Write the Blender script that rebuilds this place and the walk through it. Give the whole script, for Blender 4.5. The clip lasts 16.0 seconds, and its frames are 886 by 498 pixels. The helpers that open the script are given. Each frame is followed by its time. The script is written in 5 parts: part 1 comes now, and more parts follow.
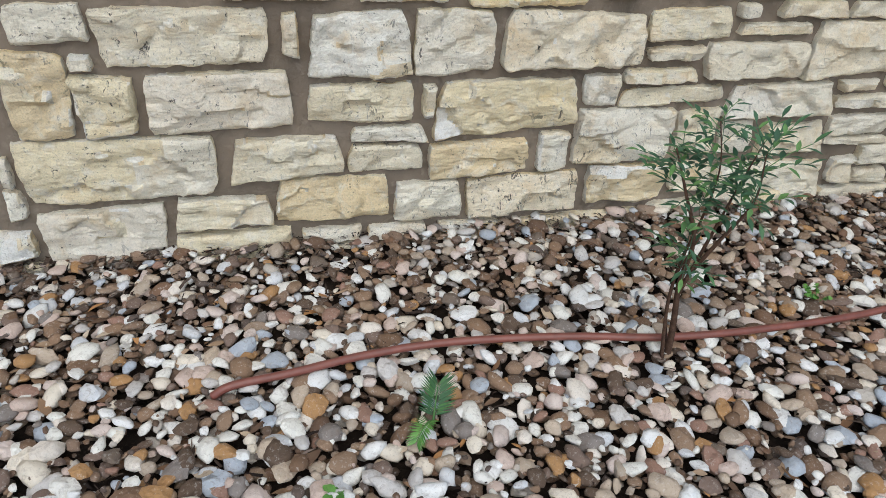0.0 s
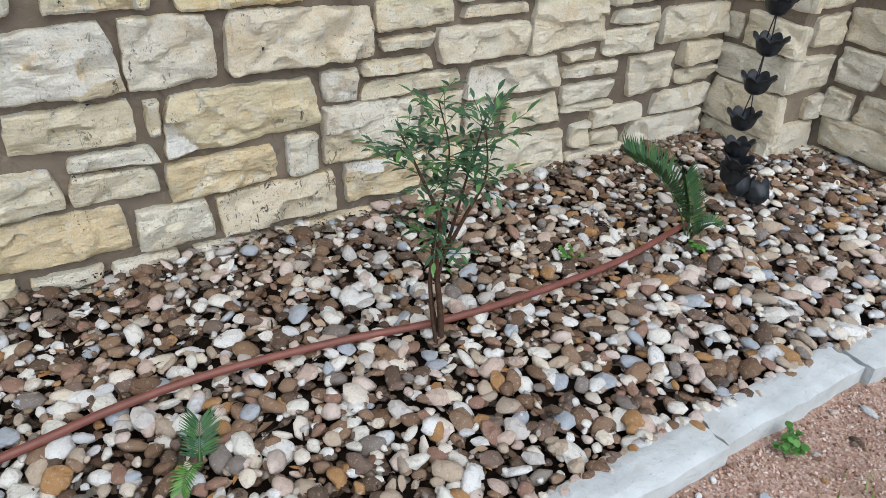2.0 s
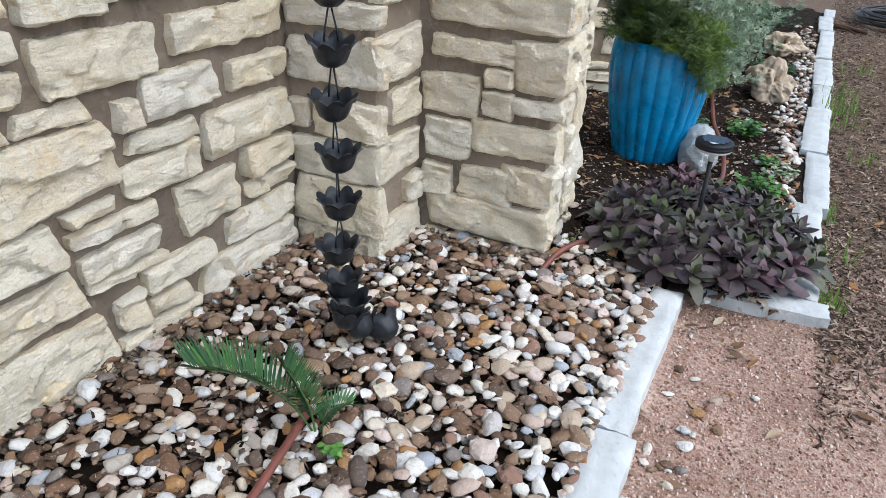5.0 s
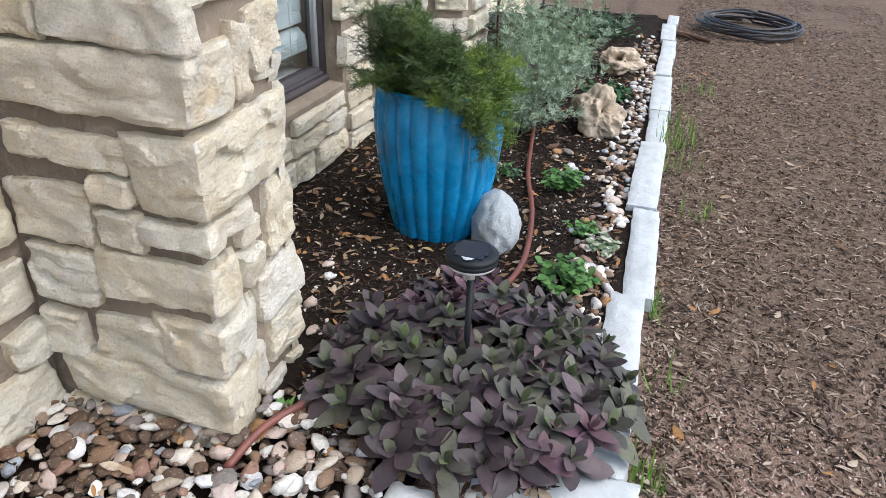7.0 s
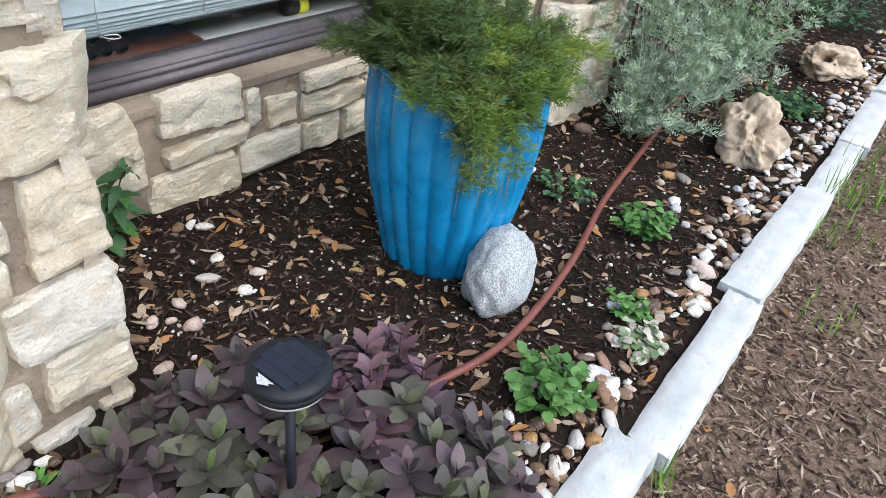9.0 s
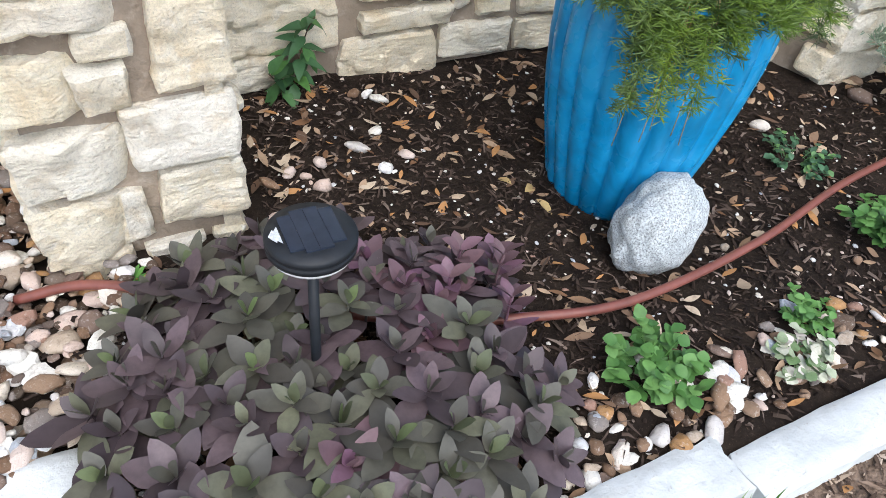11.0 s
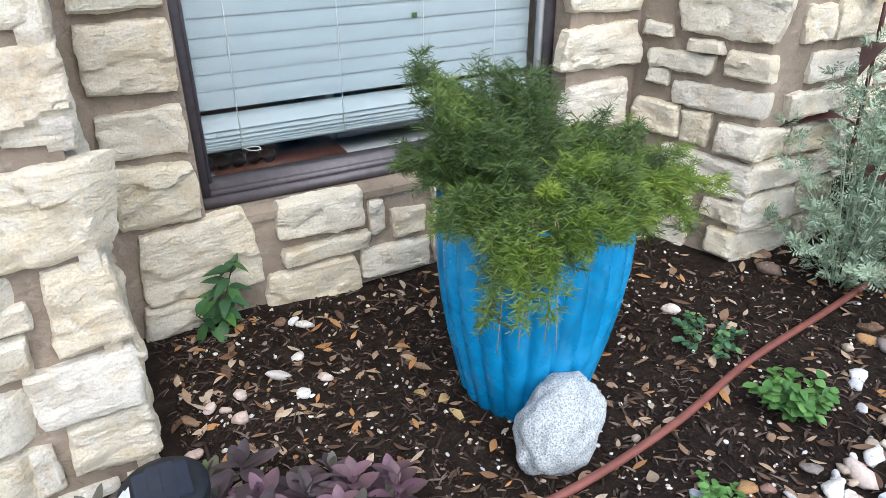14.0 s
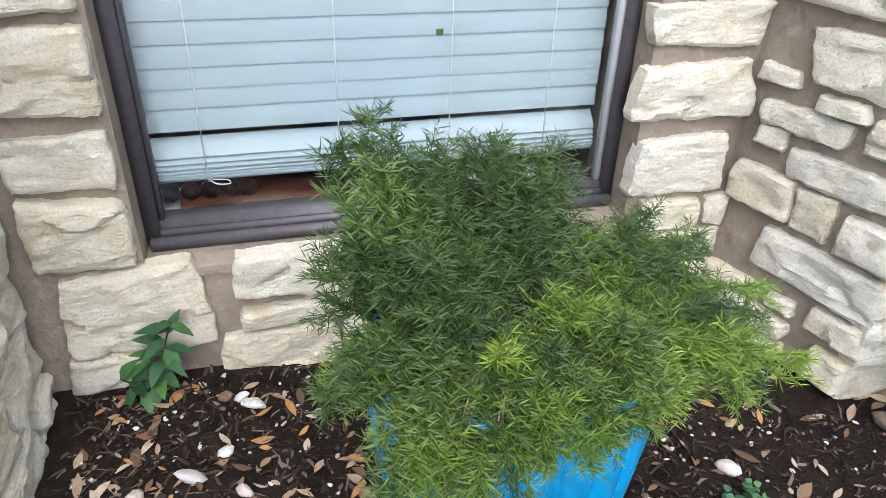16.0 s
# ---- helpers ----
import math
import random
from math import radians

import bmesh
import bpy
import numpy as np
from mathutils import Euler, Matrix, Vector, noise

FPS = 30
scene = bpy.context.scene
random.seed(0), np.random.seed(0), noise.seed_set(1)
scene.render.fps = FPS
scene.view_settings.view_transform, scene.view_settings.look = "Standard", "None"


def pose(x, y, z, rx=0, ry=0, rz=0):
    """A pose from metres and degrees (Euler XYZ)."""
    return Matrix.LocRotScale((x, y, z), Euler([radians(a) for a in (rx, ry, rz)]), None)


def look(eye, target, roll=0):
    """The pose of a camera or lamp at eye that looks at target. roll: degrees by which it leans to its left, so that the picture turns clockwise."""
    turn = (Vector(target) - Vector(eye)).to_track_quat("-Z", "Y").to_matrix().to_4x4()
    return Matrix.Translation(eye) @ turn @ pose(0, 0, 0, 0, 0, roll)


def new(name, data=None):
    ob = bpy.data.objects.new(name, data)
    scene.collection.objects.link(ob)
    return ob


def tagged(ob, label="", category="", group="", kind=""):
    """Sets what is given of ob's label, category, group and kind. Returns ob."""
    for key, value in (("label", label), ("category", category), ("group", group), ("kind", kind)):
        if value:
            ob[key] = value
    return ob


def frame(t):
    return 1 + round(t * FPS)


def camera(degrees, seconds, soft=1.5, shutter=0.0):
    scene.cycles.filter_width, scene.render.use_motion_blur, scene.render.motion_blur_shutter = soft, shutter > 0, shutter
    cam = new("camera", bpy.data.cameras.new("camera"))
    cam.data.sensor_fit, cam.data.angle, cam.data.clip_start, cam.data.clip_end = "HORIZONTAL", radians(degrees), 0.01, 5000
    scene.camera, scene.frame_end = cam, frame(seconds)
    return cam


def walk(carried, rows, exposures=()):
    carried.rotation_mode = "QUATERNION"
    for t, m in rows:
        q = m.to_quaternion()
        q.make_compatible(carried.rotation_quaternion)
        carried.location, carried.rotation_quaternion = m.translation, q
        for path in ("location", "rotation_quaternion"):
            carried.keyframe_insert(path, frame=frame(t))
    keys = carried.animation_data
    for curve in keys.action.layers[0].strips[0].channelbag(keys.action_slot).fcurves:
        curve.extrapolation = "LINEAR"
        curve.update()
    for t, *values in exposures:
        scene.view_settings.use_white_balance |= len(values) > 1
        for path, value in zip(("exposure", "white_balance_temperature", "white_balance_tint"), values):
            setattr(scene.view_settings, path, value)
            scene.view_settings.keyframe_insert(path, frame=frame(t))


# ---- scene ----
SKY, SUN = 0.17, 2.35
cam = camera(64.9, 16.0, 0.65)
PATH = [
    (0, (-0.077, -1.917, 1.224), (0.368, -0.316, 0.110), 3.6),
    (0.5, (-0.044, -1.950, 1.223), (0.533, -0.373, 0.136), 3.2),
    (1, (-0.004, -1.967, 1.221), (0.699, -0.431, 0.150), 3.1),
    (1.5, (0.043, -1.968, 1.209), (0.863, -0.490, 0.138), 3.2),
    (2, (0.090, -1.927, 1.193), (1.016, -0.517, 0.117), 3.4),
    (2.5, (0.169, -1.827, 1.192), (1.212, -0.506, 0.113), 3.5),
    (3, (0.270, -1.740, 1.185), (1.446, -0.534, 0.107), 3.3),
    (3.5, (0.333, -1.610, 1.191), (1.651, -0.540, 0.134), 3.1),
    (4, (0.425, -1.521, 1.176), (1.835, -0.552, 0.140), 2.5),
    (4.5, (0.654, -1.485, 1.190), (2.152, -0.612, 0.194), 2.1),
    (5, (0.883, -1.491, 1.221), (2.461, -0.732, 0.256), 2.1),
    (5.2, (0.965, -1.489, 1.230), (2.575, -0.781, 0.278), 2.1),
    (7.3, (2.123, -1.684, 1.202), (3.806, -1.200, 0.236), 2.6),
    (7.5, (2.226, -1.681, 1.194), (3.885, -1.161, 0.206), 3.3),
    (8, (2.481, -1.742, 1.170), (4.073, -1.104, 0.142), 4.8),
    (8.5, (2.691, -1.866, 1.177), (4.198, -1.117, 0.097), 6.6),
    (9, (2.895, -1.896, 1.163), (4.264, -0.992, 0.017), 7.7),
    (9.5, (3.086, -1.872, 1.139), (4.286, -0.842, -0.085), 8.9),
    (10, (3.189, -1.887, 1.085), (4.162, -0.748, -0.241), 8.4),
    (10.2, (3.181, -1.907, 1.065), (4.097, -0.751, -0.286), 9.2),
    (12.3, (3.280, -2.162, 1.069), (3.873, -0.773, -0.242), 2.1),
    (12.5, (3.302, -2.167, 1.085), (3.919, -0.731, -0.163), 1.5),
    (13, (3.345, -2.164, 1.169), (4.025, -0.652, 0.050), 0.2),
    (13.5, (3.367, -2.171, 1.185), (4.117, -0.626, 0.161), -0.6),
    (14, (3.415, -2.165, 1.199), (4.234, -0.608, 0.248), -0.1),
    (14.5, (3.510, -2.081, 1.197), (4.337, -0.521, 0.259), 0.8),
    (15, (3.665, -1.939, 1.217), (4.420, -0.351, 0.264), 1.4),
    (15.5, (3.797, -1.841, 1.231), (4.421, -0.222, 0.235), 2.0),
    (16, (3.946, -1.778, 1.232), (4.403, -0.132, 0.193), 1.8),
]
walk(cam, [(t, look(eye, target, roll)) for t, eye, target, roll in PATH], [(0.0, -0.15, 6400, 6), (2.0, -0.12, 6400, 6), (5.0, 0.18, 6250, 8), (7.5, 0.38, 6450, 10), (8.5, 0.42, 6450, 10), (10.0, 0.58, 6450, 10), (14.5, 0.64, 6250, 10), (16.0, 0.76, 6200, 10)])

# ---- daylight: a bright overcast sky with a wide, weak sun ----
world = bpy.data.worlds.new("overcast_sky")
scene.world = world
world.use_nodes = True
wn = world.node_tree
sky = wn.nodes.new("ShaderNodeTexSky")
sky.sky_type, sky.sun_disc = "NISHITA", False
sky.sun_elevation, sky.sun_rotation = radians(52), radians(188)
sky.air_density, sky.dust_density, sky.ozone_density = 1.0, 1.5, 1.0
backg = wn.nodes["Background"]
backg.inputs["Strength"].default_value = SKY
wn.links.new(sky.outputs[0], backg.inputs["Color"])
sun = new("sun", bpy.data.lights.new("sun", "SUN"))
sun.data.energy, sun.data.angle, sun.data.color = SUN, radians(75), (1.0, 0.98, 0.96)
sun.matrix_world = look((0.5, -6.8, 8.8), (1.5, 0.0, 0.0))

# ---- materials ----


class Nodes:
    """A small writer of node materials."""

    def __init__(self, name, rough=0.8, metal=0.0):
        self.mat = bpy.data.materials.new(name)
        self.mat.use_nodes = True
        self.tree = self.mat.node_tree
        self.bsdf = self.tree.nodes["Principled BSDF"]
        self.bsdf.inputs["Roughness"].default_value = rough
        self.bsdf.inputs["Metallic"].default_value = metal
        self.bsdf.inputs["Specular IOR Level"].default_value = 0.5 if rough < 0.5 else 0.3 if rough < 0.8 else 0.12
        self.place = self.add("ShaderNodeTexCoord").outputs["Object"]
        self.world_place = self.add("ShaderNodeNewGeometry").outputs["Position"]

    def add(self, kind):
        return self.tree.nodes.new(kind)

    def put(self, node, slot, value):
        if hasattr(value, "is_linked"):
            self.tree.links.new(value, node.inputs[slot])
        else:
            node.inputs[slot].default_value = value

    def noise(self, scale, detail=4, rough=0.6, where=None, warp=0.0):
        n = self.add("ShaderNodeTexNoise")
        self.put(n, "Vector", where or self.place)
        self.put(n, "Scale", scale), self.put(n, "Detail", detail), self.put(n, "Roughness", rough), self.put(n, "Distortion", warp)
        return n.outputs[0]

    def cells(self, scale, where=None):
        n = self.add("ShaderNodeTexVoronoi")
        self.put(n, "Vector", where or self.place), self.put(n, "Scale", scale)
        return n

    def ramp(self, fac, *stops):
        n = self.add("ShaderNodeValToRGB")
        self.put(n, 0, fac)
        el = n.color_ramp.elements
        while len(el) < len(stops):
            el.new(0.5)
        for e, (at, col) in zip(el, stops):
            e.position = at
            e.color = (*col, 1) if hasattr(col, "__len__") else (col, col, col, 1)
        return n.outputs[0]

    def steps(self, fac, *colours):
        n = self.add("ShaderNodeValToRGB")
        self.put(n, 0, fac)
        n.color_ramp.interpolation = "CONSTANT"
        el = n.color_ramp.elements
        while len(el) < len(colours):
            el.new(0.5)
        for i, (e, col) in enumerate(zip(el, colours)):
            e.position, e.color = i / len(colours), (*col, 1)
        return n.outputs[0]

    def mix(self, fac, a, b, blend="MIX"):
        n = self.add("ShaderNodeMix")
        n.data_type, n.blend_type = "RGBA", blend
        for slot, value in ((0, fac), (6, a), (7, b)):
            value = (*value, 1) if isinstance(value, tuple) and len(value) == 3 else value
            self.put(n, slot, value)
        return n.outputs[2]

    def sums(self, op, a, b=0.5, c=0.0):
        n = self.add("ShaderNodeMath")
        n.operation = op
        self.put(n, 0, a), self.put(n, 1, b), self.put(n, 2, c)
        return n.outputs[0]

    def chance(self):
        """A random number, each piece its own, also the pieces joined in one mesh."""
        a = self.add("ShaderNodeObjectInfo").outputs["Random"]
        b = self.add("ShaderNodeNewGeometry").outputs["Random Per Island"]
        return self.sums("FRACT", self.sums("ADD", a, b))

    def bump(self, height, strength=0.5, distance=0.01):
        n = self.add("ShaderNodeBump")
        self.put(n, "Height", height), self.put(n, "Strength", strength), self.put(n, "Distance", distance)
        if self.bsdf.inputs["Normal"].is_linked:
            self.put(n, "Normal", self.bsdf.inputs["Normal"].links[0].from_socket)
        self.put(self.bsdf, "Normal", n.outputs[0])

    def done(self, colour, **others):
        self.put(self.bsdf, "Base Color", colour if hasattr(colour, "is_linked") else (*colour, 1))
        for key, value in others.items():
            self.put(self.bsdf, key.replace("_", " "), value)
        return self.mat


def limestone():
    n = Nodes("limestone", 0.9)
    r = n.chance()
    at = n.world_place
    base = n.ramp(r, (0.0, (0.92, 0.8, 0.54)), (0.3, (0.95, 0.92, 0.82)), (0.55, (0.9, 0.72, 0.43)), (0.75, (0.95, 0.94, 0.9)), (1.0, (0.92, 0.8, 0.54)))
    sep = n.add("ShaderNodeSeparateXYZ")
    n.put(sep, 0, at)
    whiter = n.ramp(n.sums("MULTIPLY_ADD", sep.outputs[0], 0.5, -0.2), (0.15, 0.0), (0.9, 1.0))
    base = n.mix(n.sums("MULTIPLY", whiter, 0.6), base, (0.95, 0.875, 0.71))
    big = n.noise(9, 4, 0.6, at, 0.6)
    base = n.mix(n.ramp(big, (0.52, 0.0), (0.75, 0.6)), base, (0.74, 0.55, 0.3))
    base = n.mix(n.ramp(n.noise(17, 5, 0.65, at, 1.0), (0.5, 0.0), (0.7, 0.7)), base, (0.95, 0.91, 0.8))
    base = n.mix(n.ramp(n.noise(60, 5, 0.7, at), (0.3, 0.3), (0.44, 0.0)), base, (0.56, 0.42, 0.24))
    base = n.mix(n.ramp(n.noise(32, 8, 0.8, at, 2.0), (0.33, 0.45), (0.38, 0.0)), base, (0.34, 0.27, 0.17))
    pits = n.ramp(n.noise(70, 4, 0.75, at), (0.6, 0.0), (0.66, 1.0))
    patch = n.ramp(n.noise(3.2, 3, 0.6, at), (0.45, 0.12), (0.6, 1.0))
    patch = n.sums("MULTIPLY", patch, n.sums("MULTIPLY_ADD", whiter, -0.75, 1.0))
    base = n.mix(n.sums("MULTIPLY", pits, patch), base, (0.05, 0.045, 0.04))
    smear = n.add("ShaderNodeMapping")
    n.put(smear, 0, at), n.put(smear, 3, (1.0, 1.0, 0.45))
    lichen = n.sums("MULTIPLY", n.ramp(n.noise(38, 6, 0.75, smear.outputs[0], 0.8), (0.585, 0.0), (0.63, 1.0)), n.ramp(n.noise(2.1, 3, 0.6, at), (0.47, 0.0), (0.58, 1.0)))
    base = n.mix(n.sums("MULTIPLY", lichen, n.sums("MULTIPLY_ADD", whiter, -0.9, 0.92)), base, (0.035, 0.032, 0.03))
    base = n.mix(1.0, base, n.ramp(n.noise(210, 6, 0.85, at), (0.3, 0.7), (0.48, 1.0), (0.7, 1.16)), "MULTIPLY")
    base = n.mix(n.ramp(n.noise(300, 3, 0.8, at), (0.66, 0.0), (0.7, 0.6)), base, (0.22, 0.18, 0.13))
    strata = n.add("ShaderNodeMapping")
    n.put(strata, 0, at), n.put(strata, 3, (1.0, 1.0, 2.2))
    chips = n.cells(24, n.mix(0.12, strata.outputs[0], n.add("ShaderNodeTexNoise").outputs[1]))
    n.bump(chips.outputs["Distance"], 0.55, 0.012)
    n.bump(n.noise(22, 8, 0.68, strata.outputs[0], 1.6), 0.85, 0.022)
    n.bump(n.noise(90, 7, 0.75, strata.outputs[0], 0.6), 0.7, 0.006)
    return n.done(base)


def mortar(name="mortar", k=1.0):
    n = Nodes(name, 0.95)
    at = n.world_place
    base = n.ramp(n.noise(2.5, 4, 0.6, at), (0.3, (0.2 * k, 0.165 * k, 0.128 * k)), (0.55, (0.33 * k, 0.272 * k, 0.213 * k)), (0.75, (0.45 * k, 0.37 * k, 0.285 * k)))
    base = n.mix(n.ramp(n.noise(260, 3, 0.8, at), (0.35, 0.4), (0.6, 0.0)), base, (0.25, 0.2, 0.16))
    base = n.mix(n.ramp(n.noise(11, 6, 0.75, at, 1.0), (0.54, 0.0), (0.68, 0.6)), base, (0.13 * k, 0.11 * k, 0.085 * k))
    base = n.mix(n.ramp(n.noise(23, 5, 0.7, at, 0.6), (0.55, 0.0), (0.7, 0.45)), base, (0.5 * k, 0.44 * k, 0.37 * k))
    n.bump(n.noise(14, 4, 0.6, at), 0.8, 0.02)
    n.bump(n.noise(120, 5, 0.8, at), 0.8, 0.006)
    return n.done(base)


def pebble(name, *colours):
    n = Nodes(name, 0.55)
    base = n.steps(n.chance(), *colours)
    at = n.world_place
    base = n.mix(n.ramp(n.noise(48, 6, 0.7, at, 1.2), (0.52, 0.0), (0.7, 0.45)), base, (0.17, 0.11, 0.07))
    base = n.mix(n.ramp(n.noise(110, 5, 0.75, at), (0.56, 0.0), (0.68, 0.4)), base, (0.8, 0.77, 0.72))
    base = n.mix(n.ramp(n.noise(240, 4, 0.8, at), (0.3, 0.6), (0.42, 0.0)), base, (0.12, 0.085, 0.06))
    n.bump(n.noise(70, 6, 0.7, at), 0.7, 0.012)
    return n.done(base, Roughness=n.ramp(n.noise(30, 2, 0.5, at), (0.3, 0.45), (0.7, 0.8)))


def soil():
    n = Nodes("dark_soil", 0.95)
    at = n.world_place
    base = n.ramp(n.noise(14, 5, 0.7, at), (0.3, (0.012, 0.0085, 0.007)), (0.6, (0.032, 0.023, 0.017)), (0.85, (0.07, 0.049, 0.035)))
    base = n.mix(n.ramp(n.noise(140, 4, 0.8, at), (0.58, 0.0), (0.7, 0.7)), base, (0.12, 0.085, 0.06))
    n.bump(n.noise(45, 6, 0.75, at), 0.9, 0.02)
    return n.done(base)


def path_ground():
    n = Nodes("path_ground", 0.95)
    at = n.world_place
    sep = n.add("ShaderNodeSeparateXYZ")
    n.put(sep, 0, at)
    wob = n.sums("MULTIPLY_ADD", n.noise(1.6, 3, 0.6, at), 1.2, -0.6)
    far = n.ramp(n.sums("MULTIPLY_ADD", n.sums("ADD", sep.outputs[0], wob), 0.9, -2.55), (0.0, 0.0), (1.0, 1.0))
    grit = n.cells(150, at)
    pink = n.ramp(grit.outputs["Color"], (0.0, (0.27, 0.15, 0.11)), (0.5, (0.52, 0.35, 0.275)), (1.0, (0.68, 0.54, 0.46)))
    pink = n.mix(n.ramp(n.noise(5, 4, 0.6, at), (0.45, 0.0), (0.8, 0.55)), pink, (0.17, 0.095, 0.06))
    brown = n.ramp(n.noise(30, 6, 0.75, at, 1.5), (0.3, (0.06, 0.042, 0.031)), (0.55, (0.22, 0.157, 0.115)), (0.8, (0.4, 0.305, 0.23)))
    n.bump(grit.outputs["Distance"], 0.6, 0.006)
    n.bump(n.noise(40, 6, 0.75, at), 0.7, 0.012)
    return n.done(n.mix(far, pink, brown))


def kerb_stone():
    n = Nodes("chalky_limestone", 0.85)
    at = n.world_place
    base = n.ramp(n.noise(9, 5, 0.6, at), (0.3, (0.5, 0.53, 0.53)), (0.6, (0.64, 0.675, 0.68)), (0.85, (0.73, 0.76, 0.76)))
    base = n.mix(n.ramp(n.noise(60, 5, 0.75, at), (0.59, 0.0), (0.72, 0.65)), base, (0.3, 0.28, 0.24))
    base = n.mix(n.ramp(n.noise(6, 4, 0.6, at), (0.55, 0.0), (0.75, 0.35)), base, (0.5, 0.44, 0.36))
    n.bump(n.noise(30, 6, 0.65, at), 0.6, 0.012)
    return n.done(base)


def glaze():
    n = Nodes("blue_glaze", 0.22)
    at = n.place
    base = n.ramp(n.noise(7, 4, 0.6, at, 0.8), (0.25, (0.0, 0.12, 0.26)), (0.5, (0.004, 0.25, 0.52)), (0.8, (0.03, 0.36, 0.66)))
    base = n.mix(n.ramp(n.noise(45, 4, 0.7, at), (0.66, 0.0), (0.75, 0.4)), base, (0.25, 0.4, 0.5))
    n.bump(n.noise(22, 4, 0.6, at), 0.15, 0.01)
    return n.done(base, Roughness=n.ramp(n.noise(12, 3, 0.6, at), (0.3, 0.2), (0.8, 0.42)))


def plain(name, colour, rough=0.6, metal=0.0, grain=40, vary=0.25, bump=0.15):
    n = Nodes(name, rough, metal)
    low = tuple(c * (1 - vary) for c in colour)
    high = tuple(min(1, c * (1 + vary)) for c in colour)
    base = n.ramp(n.noise(grain, 4, 0.65), (0.3, low), (0.7, high))
    n.bump(n.noise(grain * 3, 4, 0.7), bump, 0.004)
    return n.done(base)


def foliage(name, dark, light, tip=None, rough=0.5, veins=60, sprays=False):
    n = Nodes(name, rough)
    r = n.chance()
    if sprays:
        r = n.sums("MULTIPLY_ADD", r, 0.35, n.sums("MULTIPLY", n.add("ShaderNodeObjectInfo").outputs["Random"], 0.65))
    base = n.ramp(r, (0.0, dark), (0.6, light), (1.0, tip or light))
    base = n.mix(n.ramp(n.noise(veins, 3, 0.6), (0.4, 0.0), (0.7, 0.35)), base, tuple(c * 0.55 for c in dark))
    return n.done(base, Transmission_Weight=0.0, Subsurface_Weight=0.0, Specular_IOR_Level=0.35)


def leaf_litter():
    n = Nodes("dry_leaf", 0.8)
    base = n.steps(n.chance(), (0.32, 0.22, 0.14), (0.18, 0.1, 0.055), (0.43, 0.33, 0.23), (0.24, 0.15, 0.09), (0.38, 0.27, 0.18), (0.42, 0.22, 0.09), (0.12, 0.075, 0.05), (0.48, 0.39, 0.29), (0.2, 0.13, 0.085))
    base = n.mix(n.ramp(n.noise(80, 4, 0.6, n.world_place), (0.5, 0.0), (0.8, 0.5)), base, (0.09, 0.05, 0.03))
    return n.done(base)


def wood_chip():
    n = Nodes("shredded_bark", 0.9)
    base = n.steps(n.chance(), (0.06, 0.04, 0.029), (0.2, 0.142, 0.104), (0.38, 0.29, 0.215), (0.035, 0.024, 0.018), (0.24, 0.172, 0.126), (0.46, 0.37, 0.295), (0.12, 0.084, 0.063), (0.08, 0.055, 0.041))
    n.bump(n.noise(150, 4, 0.7, n.world_place), 0.4, 0.004)
    return n.done(base)


def granite():
    n = Nodes("speckled_granite", 0.85)
    at = n.place
    base = n.ramp(n.noise(230, 5, 0.8, at), (0.36, (0.09, 0.09, 0.095)), (0.44, (0.38, 0.41, 0.42)), (0.52, (0.58, 0.63, 0.645)), (0.64, (0.74, 0.79, 0.8)))
    base = n.mix(n.ramp(n.cells(150, at).outputs["Distance"], (0.1, 0.75), (0.28, 0.0)), base, (0.14, 0.145, 0.15))
    base = n.mix(n.ramp(n.noise(10, 4, 0.6, at), (0.5, 0.0), (0.8, 0.3)), base, (0.42, 0.4, 0.36))
    n.bump(n.noise(26, 5, 0.65, at), 0.6, 0.02)
    n.bump(n.noise(170, 5, 0.75, at), 0.8, 0.006)
    return n.done(base)


def glass():
    n = Nodes("window_glass", 0.0)
    return n.done((0.86, 0.9, 0.92), Transmission_Weight=1.0, IOR=1.45)



def granite_grit():
    n = Nodes("pink_granite_grit", 0.9)
    return n.done(n.steps(n.chance(), (0.6, 0.44, 0.37), (0.34, 0.2, 0.15), (0.74, 0.62, 0.56), (0.22, 0.13, 0.09), (0.54, 0.37, 0.29), (0.4, 0.27, 0.21), (0.66, 0.52, 0.44)))


GRIT = granite_grit()
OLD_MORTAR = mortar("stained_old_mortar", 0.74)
STONE, MORTAR, PEBBLE, SOIL, PATHG, KERB, GLAZE = limestone(), mortar("mortar", 1.1), pebble("river_pebble", (0.8, 0.78, 0.71), (0.19, 0.115, 0.07), (0.52, 0.42, 0.32), (0.8, 0.79, 0.76), (0.28, 0.185, 0.12), (0.6, 0.47, 0.4), (0.24, 0.21, 0.19), (0.76, 0.68, 0.56), (0.12, 0.08, 0.055), (0.81, 0.81, 0.79), (0.27, 0.17, 0.105), (0.6, 0.57, 0.54), (0.78, 0.71, 0.62), (0.43, 0.47, 0.52), (0.42, 0.235, 0.1), (0.8, 0.78, 0.72), (0.2, 0.14, 0.11), (0.66, 0.55, 0.49), (0.32, 0.19, 0.14), (0.79, 0.77, 0.7), (0.64, 0.65, 0.66), (0.45, 0.37, 0.29)), soil(), path_ground(), kerb_stone(), glaze()


def dark_bark():
    n = Nodes("damp_dark_bark", 0.9)
    return n.done(n.steps(n.chance(), (0.022, 0.015, 0.012), (0.045, 0.031, 0.024), (0.08, 0.057, 0.045), (0.017, 0.012, 0.01), (0.058, 0.042, 0.032), (0.17, 0.13, 0.105), (0.04, 0.028, 0.022)))


